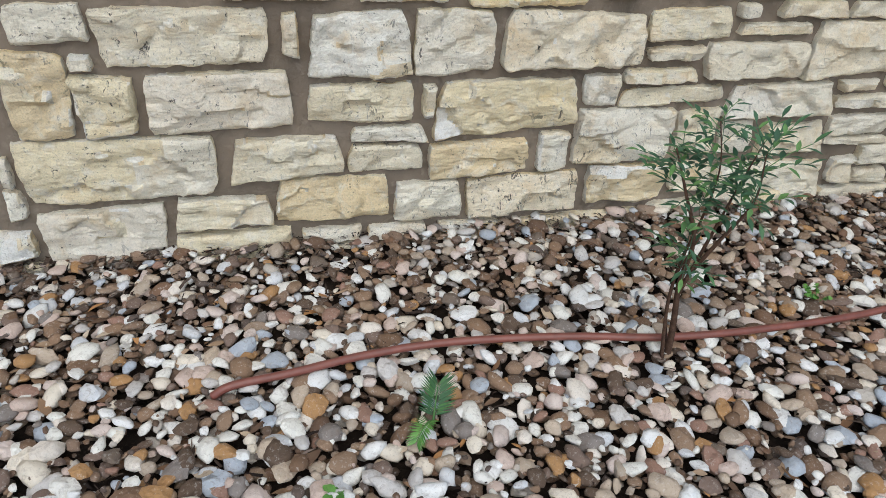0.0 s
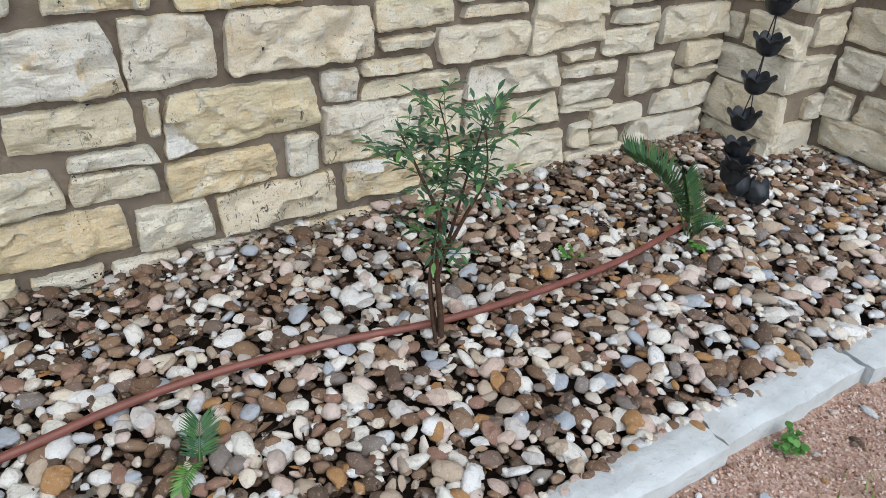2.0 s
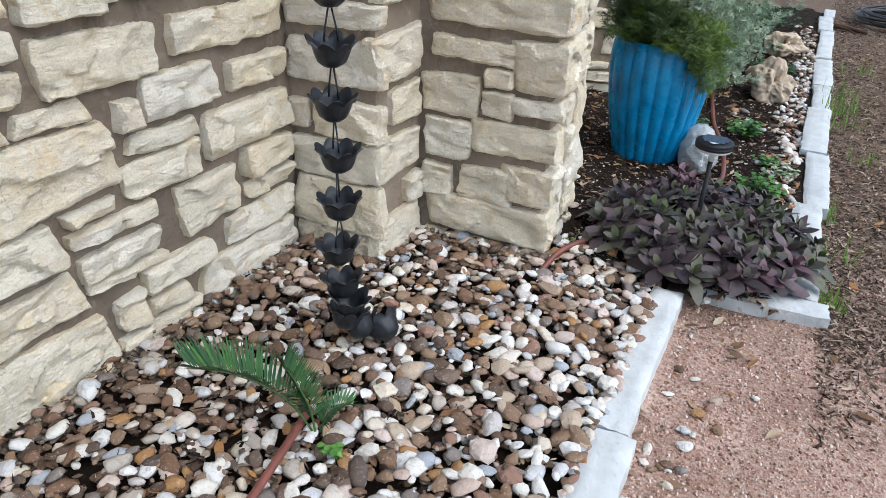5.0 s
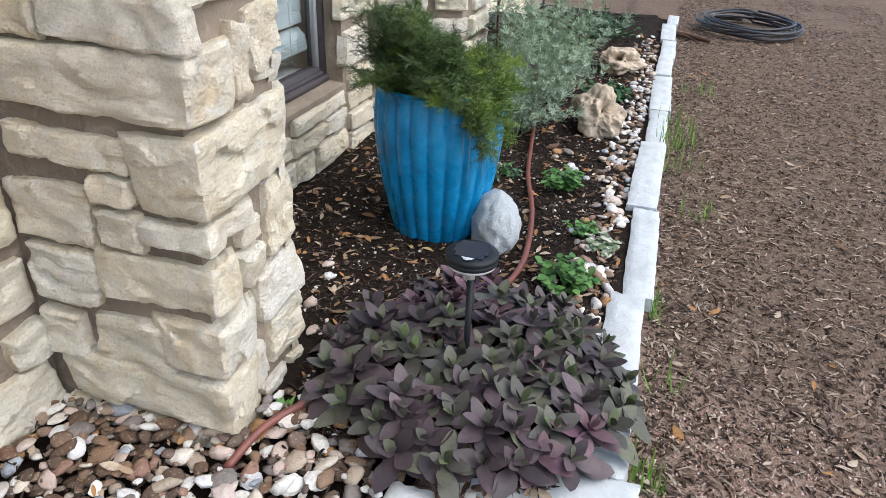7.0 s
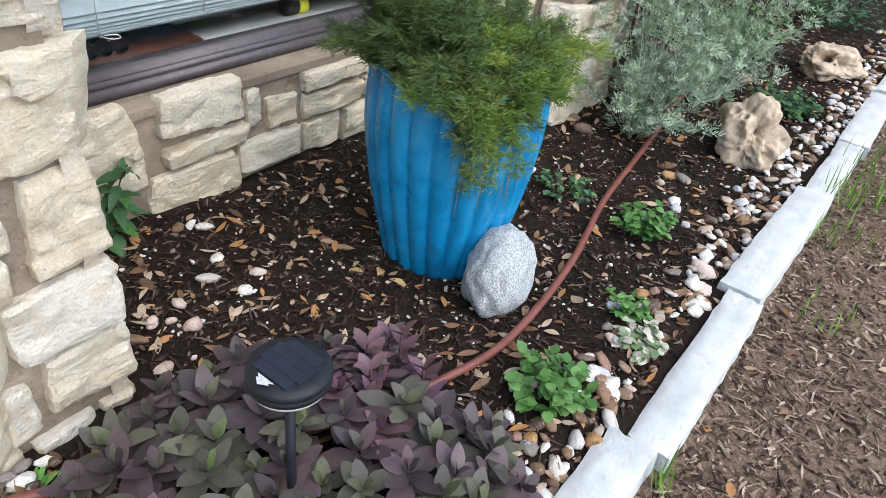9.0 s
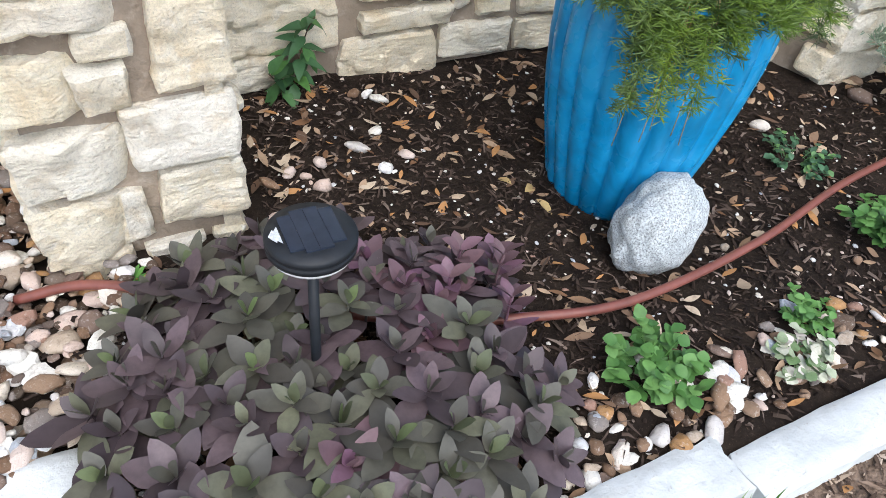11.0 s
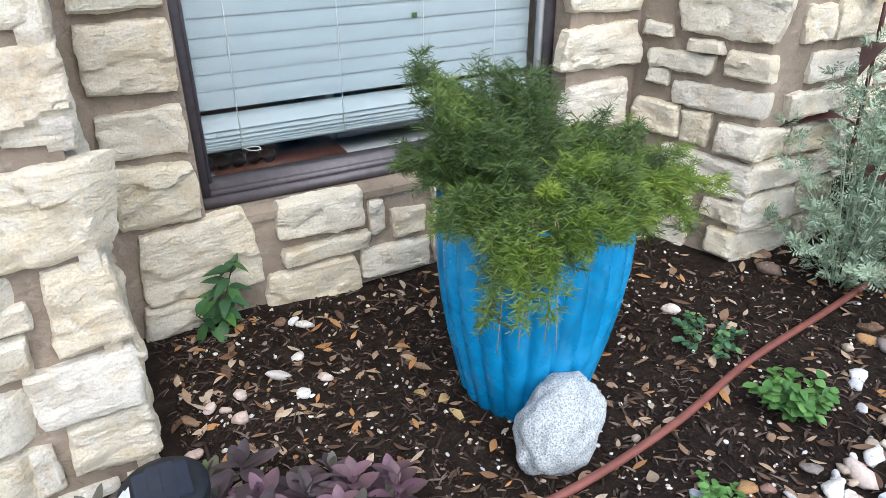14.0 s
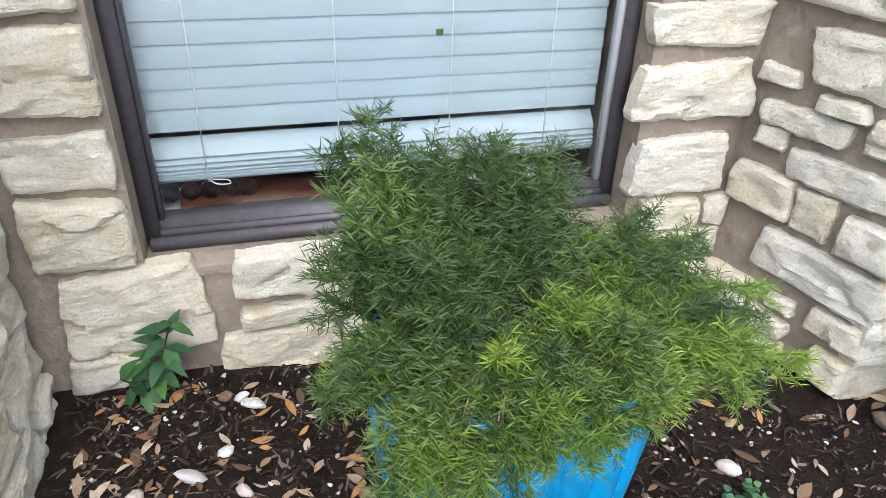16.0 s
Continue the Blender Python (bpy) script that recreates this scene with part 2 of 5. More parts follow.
BROWN_PEBBLE = pebble("earthy_brown_pebble", (0.14, 0.085, 0.055), (0.24, 0.16, 0.11), (0.09, 0.06, 0.042), (0.34, 0.25, 0.18), (0.17, 0.13, 0.1), (0.2, 0.115, 0.07), (0.5, 0.45, 0.39), (0.12, 0.09, 0.075), (0.29, 0.2, 0.13))
DARK_CHIP = dark_bark()
LITTER, CHIP, GRANITE, GLASS = leaf_litter(), wood_chip(), granite(), glass()
BUBBLE = Nodes("thin_bubble_glass", 0.02).done((0.95, 0.97, 0.98), Transmission_Weight=1.0, IOR=1.22)
RUBBER = plain("red_brown_rubber", (0.19, 0.064, 0.048), 0.42, 0, 20, 0.2, 0.05)
BLACK_IRON = plain("black_painted_iron", (0.022, 0.026, 0.032), 0.42, 0.3, 60, 0.35, 0.2)
BLACK_PLASTIC = plain("black_plastic", (0.014, 0.017, 0.021), 0.5, 0, 60, 0.2, 0.05)
BRONZE = plain("bronze_anodised_frame", (0.115, 0.105, 0.115), 0.45, 0.2, 40, 0.2, 0.1)
BLIND = plain("white_blind_slat", (0.365, 0.43, 0.45), 0.4, 0, 8, 0.04, 0.03)
CORD = plain("white_cord", (0.7, 0.7, 0.66), 0.8, 0, 60, 0.1, 0.1)
DARK_WOOD = plain("dark_red_wood", (0.12, 0.045, 0.028), 0.35, 0, 18, 0.35, 0.1)
WHITE_WOOD = plain("white_painted_wood", (0.62, 0.64, 0.64), 0.5, 0, 12, 0.06, 0.05)
ROOM_PAINT = plain("grey_room_paint", (0.3, 0.31, 0.31), 0.8, 0, 5, 0.08, 0.05)
BARK = plain("brown_bark", (0.085, 0.05, 0.035), 0.85, 0, 90, 0.4, 0.6)
TAN_STALK = plain("dry_tan_stalk", (0.42, 0.3, 0.17), 0.8, 0, 90, 0.3, 0.3)
PANEL = plain("solar_panel", (0.02, 0.028, 0.045), 0.22, 0.0, 30, 0.2, 0.0)
STICKER = plain("silver_sticker", (0.62, 0.66, 0.7), 0.35, 0.2, 200, 0.25, 0.0)
CLEAR = plain("clear_plastic", (0.6, 0.62, 0.62), 0.15, 0, 30, 0.1, 0.0)
PINK_LIME = plain("weathered_porous_limestone", (0.5, 0.41, 0.31), 0.9, 0, 16, 0.42, 0.9)
YELLOW = plain("yellow_plastic", (0.75, 0.72, 0.03), 0.4, 0, 30, 0.1, 0.0)
GREEN_TAG = plain("green_tag", (0.045, 0.13, 0.035), 0.6, 0, 60, 0.2, 0.0)
NANDINA = foliage("nandina_leaf", (0.032, 0.085, 0.045), (0.065, 0.15, 0.075), (0.14, 0.28, 0.08))
SAGO = foliage("sago_frond", (0.03, 0.085, 0.035), (0.045, 0.12, 0.045), (0.07, 0.18, 0.04), 0.55)
SPROUT = foliage("fresh_green_leaf", (0.06, 0.17, 0.035), (0.1, 0.26, 0.05), (0.16, 0.34, 0.08), 0.45)
MINT = foliage("soft_green_leaf", (0.055, 0.15, 0.035), (0.1, 0.23, 0.055), (0.15, 0.3, 0.09), 0.5)
FERN_NEW = foliage("fresh_fern_needle", (0.065, 0.12, 0.014), (0.135, 0.22, 0.024), (0.27, 0.36, 0.05), 0.5, sprays=True)
FERN = foliage("asparagus_fern_needle", (0.02, 0.042, 0.013), (0.06, 0.108, 0.022), (0.17, 0.25, 0.04), 0.5, sprays=True)
SILVER = foliage("silver_wormwood_leaf", (0.19, 0.27, 0.165), (0.31, 0.41, 0.28), (0.46, 0.55, 0.43), 0.7)
PURPLE = foliage("dusky_purple_leaf", (0.05, 0.038, 0.043), (0.09, 0.066, 0.072), (0.14, 0.1, 0.112), 0.45)
DUSK_GREEN = foliage("dusky_green_leaf", (0.062, 0.058, 0.05), (0.1, 0.098, 0.078), (0.14, 0.145, 0.095), 0.45)
PALE_EDGE = foliage("variegated_leaf", (0.1, 0.2, 0.06), (0.5, 0.52, 0.4), (0.62, 0.56, 0.52), 0.6)
YELLOWED = foliage("yellowed_leaf", (0.4, 0.28, 0.12), (0.5, 0.37, 0.16), (0.48, 0.36, 0.2), 0.7)
MAROON = foliage("maroon_leaf", (0.03, 0.012, 0.012), (0.06, 0.02, 0.018), (0.08, 0.03, 0.025), 0.35)
GRASS = foliage("grass_blade", (0.1, 0.22, 0.03), (0.18, 0.34, 0.05), (0.25, 0.4, 0.08), 0.5)

# ---- building helpers ----


class Geo:
    """Vertices and faces gathered piece by piece."""

    def __init__(self):
        self.v, self.f = [], []

    def add(self, verts, faces):
        k = len(self.v)
        self.v.extend(tuple(p) for p in verts)
        self.f.extend(tuple(i + k for i in f) for f in faces)

    def mesh(self, name, material, smooth=True, sharp=None):
        me = bpy.data.meshes.new(name)
        me.from_pydata(self.v, [], self.f)
        me.materials.append(material)
        me.polygons.foreach_set("use_smooth", [smooth] * len(me.polygons))
        if sharp:
            me.set_sharp_from_angle(angle=radians(sharp))
        me.update()
        return me


def part(name, geo, material, parent, label="", smooth=True, sharp=None):
    me = geo if isinstance(geo, bpy.types.Mesh) else geo.mesh(name, material, smooth, sharp)
    ob = new(name, me)
    ob.parent = parent
    if name in ("needles", "stems", "leaves", "stalks"):
        tagged(ob, kind="stuff")
    return tagged(ob, label) if label else ob


def root(name, label, category, at=(0, 0, 0), turn=0.0, group="", kind=""):
    ob = new(name)
    ob.empty_display_size = 0.05
    ob.matrix_basis = pose(*at, 0, 0, turn)
    return tagged(ob, label, category, group, kind)


def box(geo, x0, y0, z0, x1, y1, z1):
    v = [(x, y, z) for z in (z0, z1) for y in (y0, y1) for x in (x0, x1)]
    geo.add(v, [(0, 2, 3, 1), (4, 5, 7, 6), (0, 1, 5, 4), (1, 3, 7, 5), (3, 2, 6, 7), (2, 0, 4, 6)])


def soft_box(x0, y0, z0, x1, y1, z1, r=0.006):
    g = Geo()
    bm = bmesh.new()
    bmesh.ops.create_cube(bm, size=1.0)
    for v in bm.verts:
        v.co = ((x0 + x1) / 2 + v.co.x * (x1 - x0), (y0 + y1) / 2 + v.co.y * (y1 - y0), (z0 + z1) / 2 + v.co.z * (z1 - z0))
    bmesh.ops.bevel(bm, geom=bm.edges[:], offset=r, segments=2, affect="EDGES")
    g.add([v.co for v in bm.verts], [[v.index for v in f.verts] for f in bm.faces])
    bm.free()
    return g


def tube(geo, points, radii, sides=8, cap=True):
    """A round tube along points; radii: one number or one for each point."""
    pts = [Vector(p) for p in points]
    rs = radii if hasattr(radii, "__len__") else [radii] * len(pts)
    rings, side = [], None
    for i, p in enumerate(pts):
        way = (pts[min(i + 1, len(pts) - 1)] - pts[max(i - 1, 0)]).normalized()
        if side is None:
            side = way.orthogonal().normalized()
        side = (side - way * side.dot(way)).normalized()
        other = way.cross(side)
        rings.append([p + (side * math.cos(a) + other * math.sin(a)) * rs[i] for a in (2 * math.pi * k / sides for k in range(sides))])
    faces = [(i * sides + k, i * sides + (k + 1) % sides, (i + 1) * sides + (k + 1) % sides, (i + 1) * sides + k) for i in range(len(pts) - 1) for k in range(sides)]
    if cap:
        faces += [tuple(range(sides - 1, -1, -1)), tuple((len(pts) - 1) * sides + k for k in range(sides))]
    geo.add([v for ring in rings for v in ring], faces)


def curve_points(points, n=8):
    """Catmull-Rom through points."""
    p = [Vector(q) for q in points]
    p = [2 * p[0] - p[1], *p, 2 * p[-1] - p[-2]]
    out = []
    for i in range(1, len(p) - 2):
        for k in range(n):
            t = k / n
            out.append(0.5 * (2 * p[i] + (p[i + 1] - p[i - 1]) * t + (2 * p[i - 1] - 5 * p[i] + 4 * p[i + 1] - p[i + 2]) * t * t + (3 * p[i] - p[i - 1] - 3 * p[i + 1] + p[i + 2]) * t ** 3))
    return out + [p[-2]]


def lathe(geo, profile, sides=32, flute=None, at=(0, 0, 0)):
    """Turns (radius, height) rows about z; flute(angle, row) adds to the radius."""
    v = []
    for j, (r, z) in enumerate(profile):
        for k in range(sides):
            a = 2 * math.pi * k / sides
            q = r + (flute(a, j) if flute else 0.0)
            v.append((at[0] + q * math.cos(a), at[1] + q * math.sin(a), at[2] + z))
    f = [(j * sides + k, j * sides + (k + 1) % sides, (j + 1) * sides + (k + 1) % sides, (j + 1) * sides + k) for j in range(len(profile) - 1) for k in range(sides)]
    geo.add(v, f)


def leaf(geo, base, way, up, length, width, fold=0.25, droop=0.3, rows=4, shape=0.45, blunt=0.65):
    """A pointed leaf, folded along its midrib and drooping to its tip."""
    base, way, up = Vector(base), Vector(way).normalized(), Vector(up)
    side = way.cross(up)
    if side.length < 1e-4:
        side = way.orthogonal()
    side.normalize()
    up = side.cross(way).normalized()
    v = [base]
    for i in range(1, rows):
        t = i / rows
        w = width / 2 * (t / shape if t < shape else (1 - t) / (1 - shape)) ** blunt
        c = base + way * (length * t) - up * (droop * length * t * t)
        v += [c - side * w + up * (fold * w), c, c + side * w + up * (fold * w)]
    v.append(base + way * length - up * (droop * length))
    f = [(0, 2, 1), (0, 3, 2)]
    for i in range(rows - 2):
        a = 1 + 3 * i
        f += [(a, a + 1, a + 4, a + 3), (a + 1, a + 2, a + 5, a + 4)]
    a, e = 1 + 3 * (rows - 2), len(v) - 1
    f += [(a, a + 1, e), (a + 1, a + 2, e)]
    geo.add(v, f)


def sheet(name, x0, y0, x1, y1, nx, ny, height, material):
    """An uneven ground sheet."""
    xs, ys = np.linspace(x0, x1, nx), np.linspace(y0, y1, ny)
    g = Geo()
    g.add([(x, y, height(x, y)) for y in ys for x in xs], [(j * nx + i, j * nx + i + 1, (j + 1) * nx + i + 1, (j + 1) * nx + i) for j in range(ny - 1) for i in range(nx - 1)])
    return new(name, g.mesh(name, material))


def rnd(a, b):
    return random.uniform(a, b)


# ---- large structure ----
# The ground outside the beds: one sheet to the horizon, fine near the beds.


def graded(a, b, near0, near1, fine, coarse):
    mid = list(np.arange(near0, near1, fine))
    return np.array([a, *np.linspace(a, near0, coarse)[1:-1], *mid, near1, *np.linspace(near1, b, coarse)[1:]])


def path_height(x, y):
    near = 1.0 if -4 < x < 12 and -6 < y < 0 else 0.0
    return -0.065 + near * (0.016 * noise.noise((x * 1.7, y * 1.7, 0)) + 0.006 * noise.noise((x * 9, y * 9, 3)))


gx, gy = graded(-400, 400, -2.5, 9.5, 0.06, 8), graded(-400, 400, -4.0, 0.5, 0.06, 8)
gg = Geo()
gg.add([(x, y, path_height(x, y) if -2.6 < x < 9.6 and -4.1 < y < -1.25 else -0.11 if -2.6 < x < 9.6 and -1.3 < y < 0.6 else -0.065) for y in gy for x in gx],
       [(j * len(gx) + i, j * len(gx) + i + 1, (j + 1) * len(gx) + i + 1, (j + 1) * len(gx) + i) for j in range(len(gy) - 1) for i in range(len(gx) - 1)])
ground = tagged(new("ground", gg.mesh("ground", PATHG)), "pinkish crushed granite path turning to brown bark mulch", "ground", kind="structure")


def gravel_height(x, y):
    return -0.05 + 0.012 * noise.noise((x * 2.2, y * 2.2, 5)) + 0.015 * max(0, -y - 0.2) * 0.3


gravel_bed = tagged(sheet("gravel_bed", -2.5, -1.3, 3.25, 0.02, 90, 24, gravel_height, SOIL), "bed of mixed tan, brown and white river pebbles", "gravel bed", kind="structure")


def bed_height(x, y):
    return -0.012 + 0.022 * noise.noise((x * 2.3, y * 2.3, 9)) + 0.006 * noise.noise((x * 14, y * 14, 2)) + 0.03 * max(0.0, min(1.0, (y + 1.3) / 1.0)) - (0.02 if y < -1.6 else 0)


soil_bed = tagged(sheet("soil_bed", 3.13, -1.72, 9.6, 0.0, 200, 60, bed_height, SOIL), "dark garden soil strewn with bark shreds and dry leaves", "soil bed", kind="structure")


# Walls: mortar bodies, on which single stones are laid.
def wall(name, blocks, label):
    g = Geo()
    for b in blocks:
        box(g, *b)
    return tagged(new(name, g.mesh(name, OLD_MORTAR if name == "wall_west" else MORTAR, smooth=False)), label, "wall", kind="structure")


WALL_LABEL = "cream rough-faced limestone block wall with beige mortar"
TOP = 2.5
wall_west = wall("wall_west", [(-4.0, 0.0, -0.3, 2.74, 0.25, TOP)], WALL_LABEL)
wall_return = wall("wall_return", [(2.74, -0.34, -0.3, 3.03, 0.25, TOP)], WALL_LABEL)
wall_pier = wall("wall_pier", [(3.03, -0.832, -0.3, 3.365, 0.0, TOP)], WALL_LABEL)
WX0, WX1, WZ0, WZ1 = 3.645, 4.855, 0.36, 1.75
wall_window = wall("wall_window", [(3.36, -0.31, -0.3, WX0, -0.06, TOP), (WX1, -0.31, -0.3, 5.19, -0.06, TOP), (WX0, -0.31, -0.3, WX1, -0.06, WZ0 - 0.03), (WX0, -0.31, WZ1, WX1, -0.06, TOP)], WALL_LABEL)
wall_east = wall("wall_east", [(5.3, -0.74, -0.3, 5.75, -0.06, TOP), (5.75, -0.42, -0.3, 9.6, -0.06, TOP)], WALL_LABEL)

# The skewed cheek beside the window.
g = Geo()
cheek = [(5.15, -0.31), (5.29, -0.74), (5.302, -0.738), (5.302, -0.06), (5.15, -0.06)]
k = len(cheek)
g.add([(x, y, z) for z in (-0.3, TOP - 0.004) for x, y in cheek], [(i, (i + 1) % k, k + (i + 1) % k, k + i) for i in range(k)] + [tuple(range(k, 2 * k))])
wall_cheek = tagged(new("wall_cheek", g.mesh("wall_cheek", MORTAR, smooth=False)), WALL_LABEL, "wall", kind="structure")

# ---- rain chain ----


def cup_geo():
    """A bell-shaped flower cup with eight pointed, flaring petals."""
    g = Geo()
    sides = 48
    rows = [(0.006, 0.0), (0.02, 0.003), (0.034, 0.014), (0.041, 0.03), (0.044, 0.046), (0.048, 0.056), (0.056, 0.064)]
    v = []
    for j, (r, z) in enumerate(rows):
        for k in range(sides):
            a = 2 * math.pi * k / sides
            petal = abs(math.cos(4 * a))
            lift, push = (0.0, 0.0)
            if j >= 4:
                s = (j - 3) / 3
                lift, push = s * 0.016 * (petal - 0.75), s * 0.009 * (petal - 0.4)
            else:
                push = -0.0025 * (1 - petal) * j / 3
            v.append(((r + push) * math.cos(a), (r + push) * math.sin(a), z + lift))
    f = [(j * sides + k, j * sides + (k + 1) % sides, (j + 1) * sides + (k + 1) % sides, (j + 1) * sides + k) for j in range(len(rows) - 1) for k in range(sides)]
    n = len(v)
    f.append(tuple(range(sides - 1, -1, -1)))
    inner = [((x * 0.96), (y * 0.96), z + 0.0015) for x, y, z in v]
    v += inner
    f += [tuple(i + n for i in reversed(q)) for q in f[:-1]]
    top = (len(rows) - 1) * sides
    f += [(top + k, top + (k + 1) % sides, top + n + (k + 1) % sides, top + n + k) for k in range(sides)]
    g.add(v, f)
    return g


def link_geo(h):
    g = Geo()
    for s in (-1, 1):
        tube(g, [(0.016 * s, 0, 0), (0.013 * s, 0, h * 0.35), (0.003 * s, 0, h)], 0.0022, 6)
    tube(g, [(0.004 * math.cos(a), 0, h + 0.004 * math.sin(a)) for a in np.linspace(0, 2 * math.pi, 9)], 0.002, 5)
    return g


CHX, CHY = 2.2, -0.56
rain_chain = root("rain_chain", "black metal rain chain of flower-shaped cups, its end coiled on pebbles", "rain chain", (CHX, CHY, 0.0))
cup_mesh, link_mesh = cup_geo().mesh("cup", BLACK_IRON, sharp=50), link_geo(0.078).mesh("chain_link", BLACK_IRON)
STEP = 0.1305
cups = []
for i in range(17):
    z = 0.288 + STEP * i
    cups.append(pose(0.006 * math.sin(i), 0.004 * math.cos(2 * i), z, rnd(-4, 4), rnd(-4, 4), rnd(0, 360)))
    part("chain_link", link_mesh, BLACK_IRON, rain_chain).matrix_basis = pose(0, 0, z + 0.056, 0, 0, 30 * i + rnd(-20, 20))
cups += [pose(0.004, -0.004, 0.185, -6, 8, 20), pose(0.002, -0.006, 0.135, 8, -10, 70), pose(0.004, -0.004, 0.08, 10, 10, 40), pose(0.03, -0.045, 0.045, -30, 34, 10), pose(0.085, -0.105, 0.032, -42, 48, 20)]
for m in cups:
    part("cup", cup_mesh, BLACK_IRON, rain_chain).matrix_basis = m

# ---- kerb stones ----


def kerb_geo(w, d, h, seed):
    """A long chopped limestone block with rough, slightly wavy edges; its top at z = 0."""
    g = Geo()
    nx, ny = max(6, int(w / 0.04)), 6
    random.seed(seed)
    so = seed * 7.3
    top = []
    for j in range(ny + 1):
        for i in range(nx + 1):
            u, v = i / nx - 0.5, j / ny - 0.5
            x = u * w + (0.012 * noise.noise((so, v * 6, i * 0.37)) if i in (0, nx) else 0)
            y = v * d + (0.008 * noise.noise((u * w * 24, so, v * 3)) if j in (0, ny) else 0)
            edge = min(i, nx - i, j, ny - j) == 0
            top.append((x, y, 0.006 * noise.noise((x * 14, y * 14, so)) - (0.009 if edge else 0.0)))
    ring = [i for i in range(nx + 1)] + [j * (nx + 1) + nx for j in range(1, ny + 1)] + [ny * (nx + 1) + i for i in range(nx - 1, -1, -1)] + [j * (nx + 1) for j in range(ny - 1, 0, -1)]
    low = []
    for level in (0.35, 1.0):
        for k in ring:
            x, y, z = top[k]
            low.append((x * (1 + 0.01 * noise.noise((x * 20, y * 20, level + so))), y * (1.03 + 0.05 * noise.noise((x * 12, y * 12, level + so))), -h * level))
    n, m = len(top), len(ring)
    f = [(j * (nx + 1) + i, j * (nx + 1) + i + 1, (j + 1) * (nx + 1) + i + 1, (j + 1) * (nx + 1) + i) for j in range(ny) for i in range(nx)]
    f += [(ring[(k + 1) % m], ring[k], n + k, n + (k + 1) % m) for k in range(m)]
    f += [(n + (k + 1) % m, n + k, n + m + k, n + m + (k + 1) % m) for k in range(m)]
    g.add(top + low, f)
    return g


def kerb(x0, x1, y, depth, z, seed, turn=0.0):
    w = x1 - x0 - 0.014
    ob = new("kerb_stone", kerb_geo(w, depth, 0.13, seed).mesh("kerb_stone", KERB, sharp=40))
    ob.matrix_basis = pose((x0 + x1) / 2, y, z, rnd(-1.5, 1.5), rnd(-0.8, 0.8), turn)
    tagged(ob, "long white chalky limestone kerb block edging the bed", "kerb stone", "white limestone bed edging")


KERBS_A = [-2.5, -1.55, -0.6, 0.35, 1.27, 1.83, 2.27, 3.03]
for i, (a, b) in enumerate(zip(KERBS_A, KERBS_A[1:])):
    kerb(a, b, -1.315 + 0.012 * math.sin(i * 2.2), 0.105 + 0.012 * math.sin(i * 3.1), 0.0 + 0.004 * math.sin(5 * i), i + 1, 0.8 * math.sin(i * 1.7))
kerb(2.94, 3.36, -1.6, 0.1, -0.01, 21, 93)
KERBS_B = [3.2, 4.035, 4.76, 5.625, 6.255, 7.12, 7.75, 8.42, 9.2, 9.7]
for i, (a, b) in enumerate(zip(KERBS_B, KERBS_B[1:])):
    kerb(a, b, -1.725 + 0.018 * math.sin(i * 2.9 + 1), 0.114 + 0.014 * math.sin(i * 3.7), 0.0 + 0.006 * math.sin(4 * i), i + 31, 0.9 * math.sin(i * 2.1))

# ---- garden hose on the beds ----
hose = root("garden_hose", "thin red-brown rubber drip hose lying on the bed", "hose", (0, 0, 0))
g = Geo()
tube(g, curve_points([(-0.27, -0.675, 0.0), (-0.22, -0.668, 0.02), (-0.079, -0.656, 0.026), (0.103, -0.626, 0.026), (0.324, -0.617, 0.026), (0.63, -0.647, 0.024), (0.9, -0.7, 0.026), (1.2, -0.716, 0.026), (1.55, -0.705, 0.026), (1.89, -0.64, 0.02), (1.98, -0.6, -0.02)], 8), 0.0105, 10)
part("tube", g, RUBBER, hose)
hose_b = root("garden_hose", "thin red-brown rubber drip hose curving across dark soil", "hose", (0, 0, 0))
g = Geo()
tube(g, curve_points([(2.93, -0.89, -0.01), (3.06, -0.926, 0.022), (3.24, -1.03, 0.03), (3.6, -1.225, 0.025), (3.83, -1.305, 0.025), (4.08, -1.343, 0.022), (4.48, -1.295, 0.022), (4.87, -1.2, 0.022), (5.25, -1.14, 0.02), (5.55, -1.095, 0.03), (5.9, -1.02, 0.02), (6.3, -1.0, 0.0)], 8), 0.0105, 10)
part("tube", g, RUBBER, hose_b)

# ---- blue glazed pot ----
POT = (4.295, -0.955, -0.012)
pot = root("glazed_pot", "tall fluted blue glazed ceramic pot standing in dark soil", "plant pot", POT)
RIM = 0.565
prof = [(0.14, -0.012), (0.157, 0.0), (0.164, 0.02), (0.182, 0.1), (0.204, 0.2), (0.221, 0.3), (0.231, 0.4), (0.232, 0.47), (0.227, 0.53), (0.223, RIM - 0.014), (0.229, RIM - 0.005), (0.231, RIM)]
g = Geo()
lathe(g, prof, 264, lambda a, j: 0.016 * (abs(math.cos(11 * a + 0.25)) ** 0.55 - 0.68) * (1 if 1 < j < 10 else 0.35) + 0.0025 * math.sin(3 * a + j * 0.4))
part("body", g, GLAZE, pot)
g = Geo()
lathe(g, [(0.231, RIM), (0.225, RIM + 0.006), (0.212, RIM + 0.004), (0.208, RIM - 0.01), (0.2, RIM - 0.08)], 66)
part("rim", g, GLAZE, pot, "rolled blue rim")
g = Geo()
lathe(g, [(0.204, RIM - 0.06), (0.12, RIM - 0.045), (0.001, RIM - 0.04)], 40)
part("potting_soil", g, SOIL, pot, "dark potting soil")

# ---- asparagus fern in the pot ----
fern = root("asparagus_fern", "feathery green asparagus fern spilling over the blue pot", "fern", (POT[0], POT[1], RIM - 0.045))
random.seed(11)


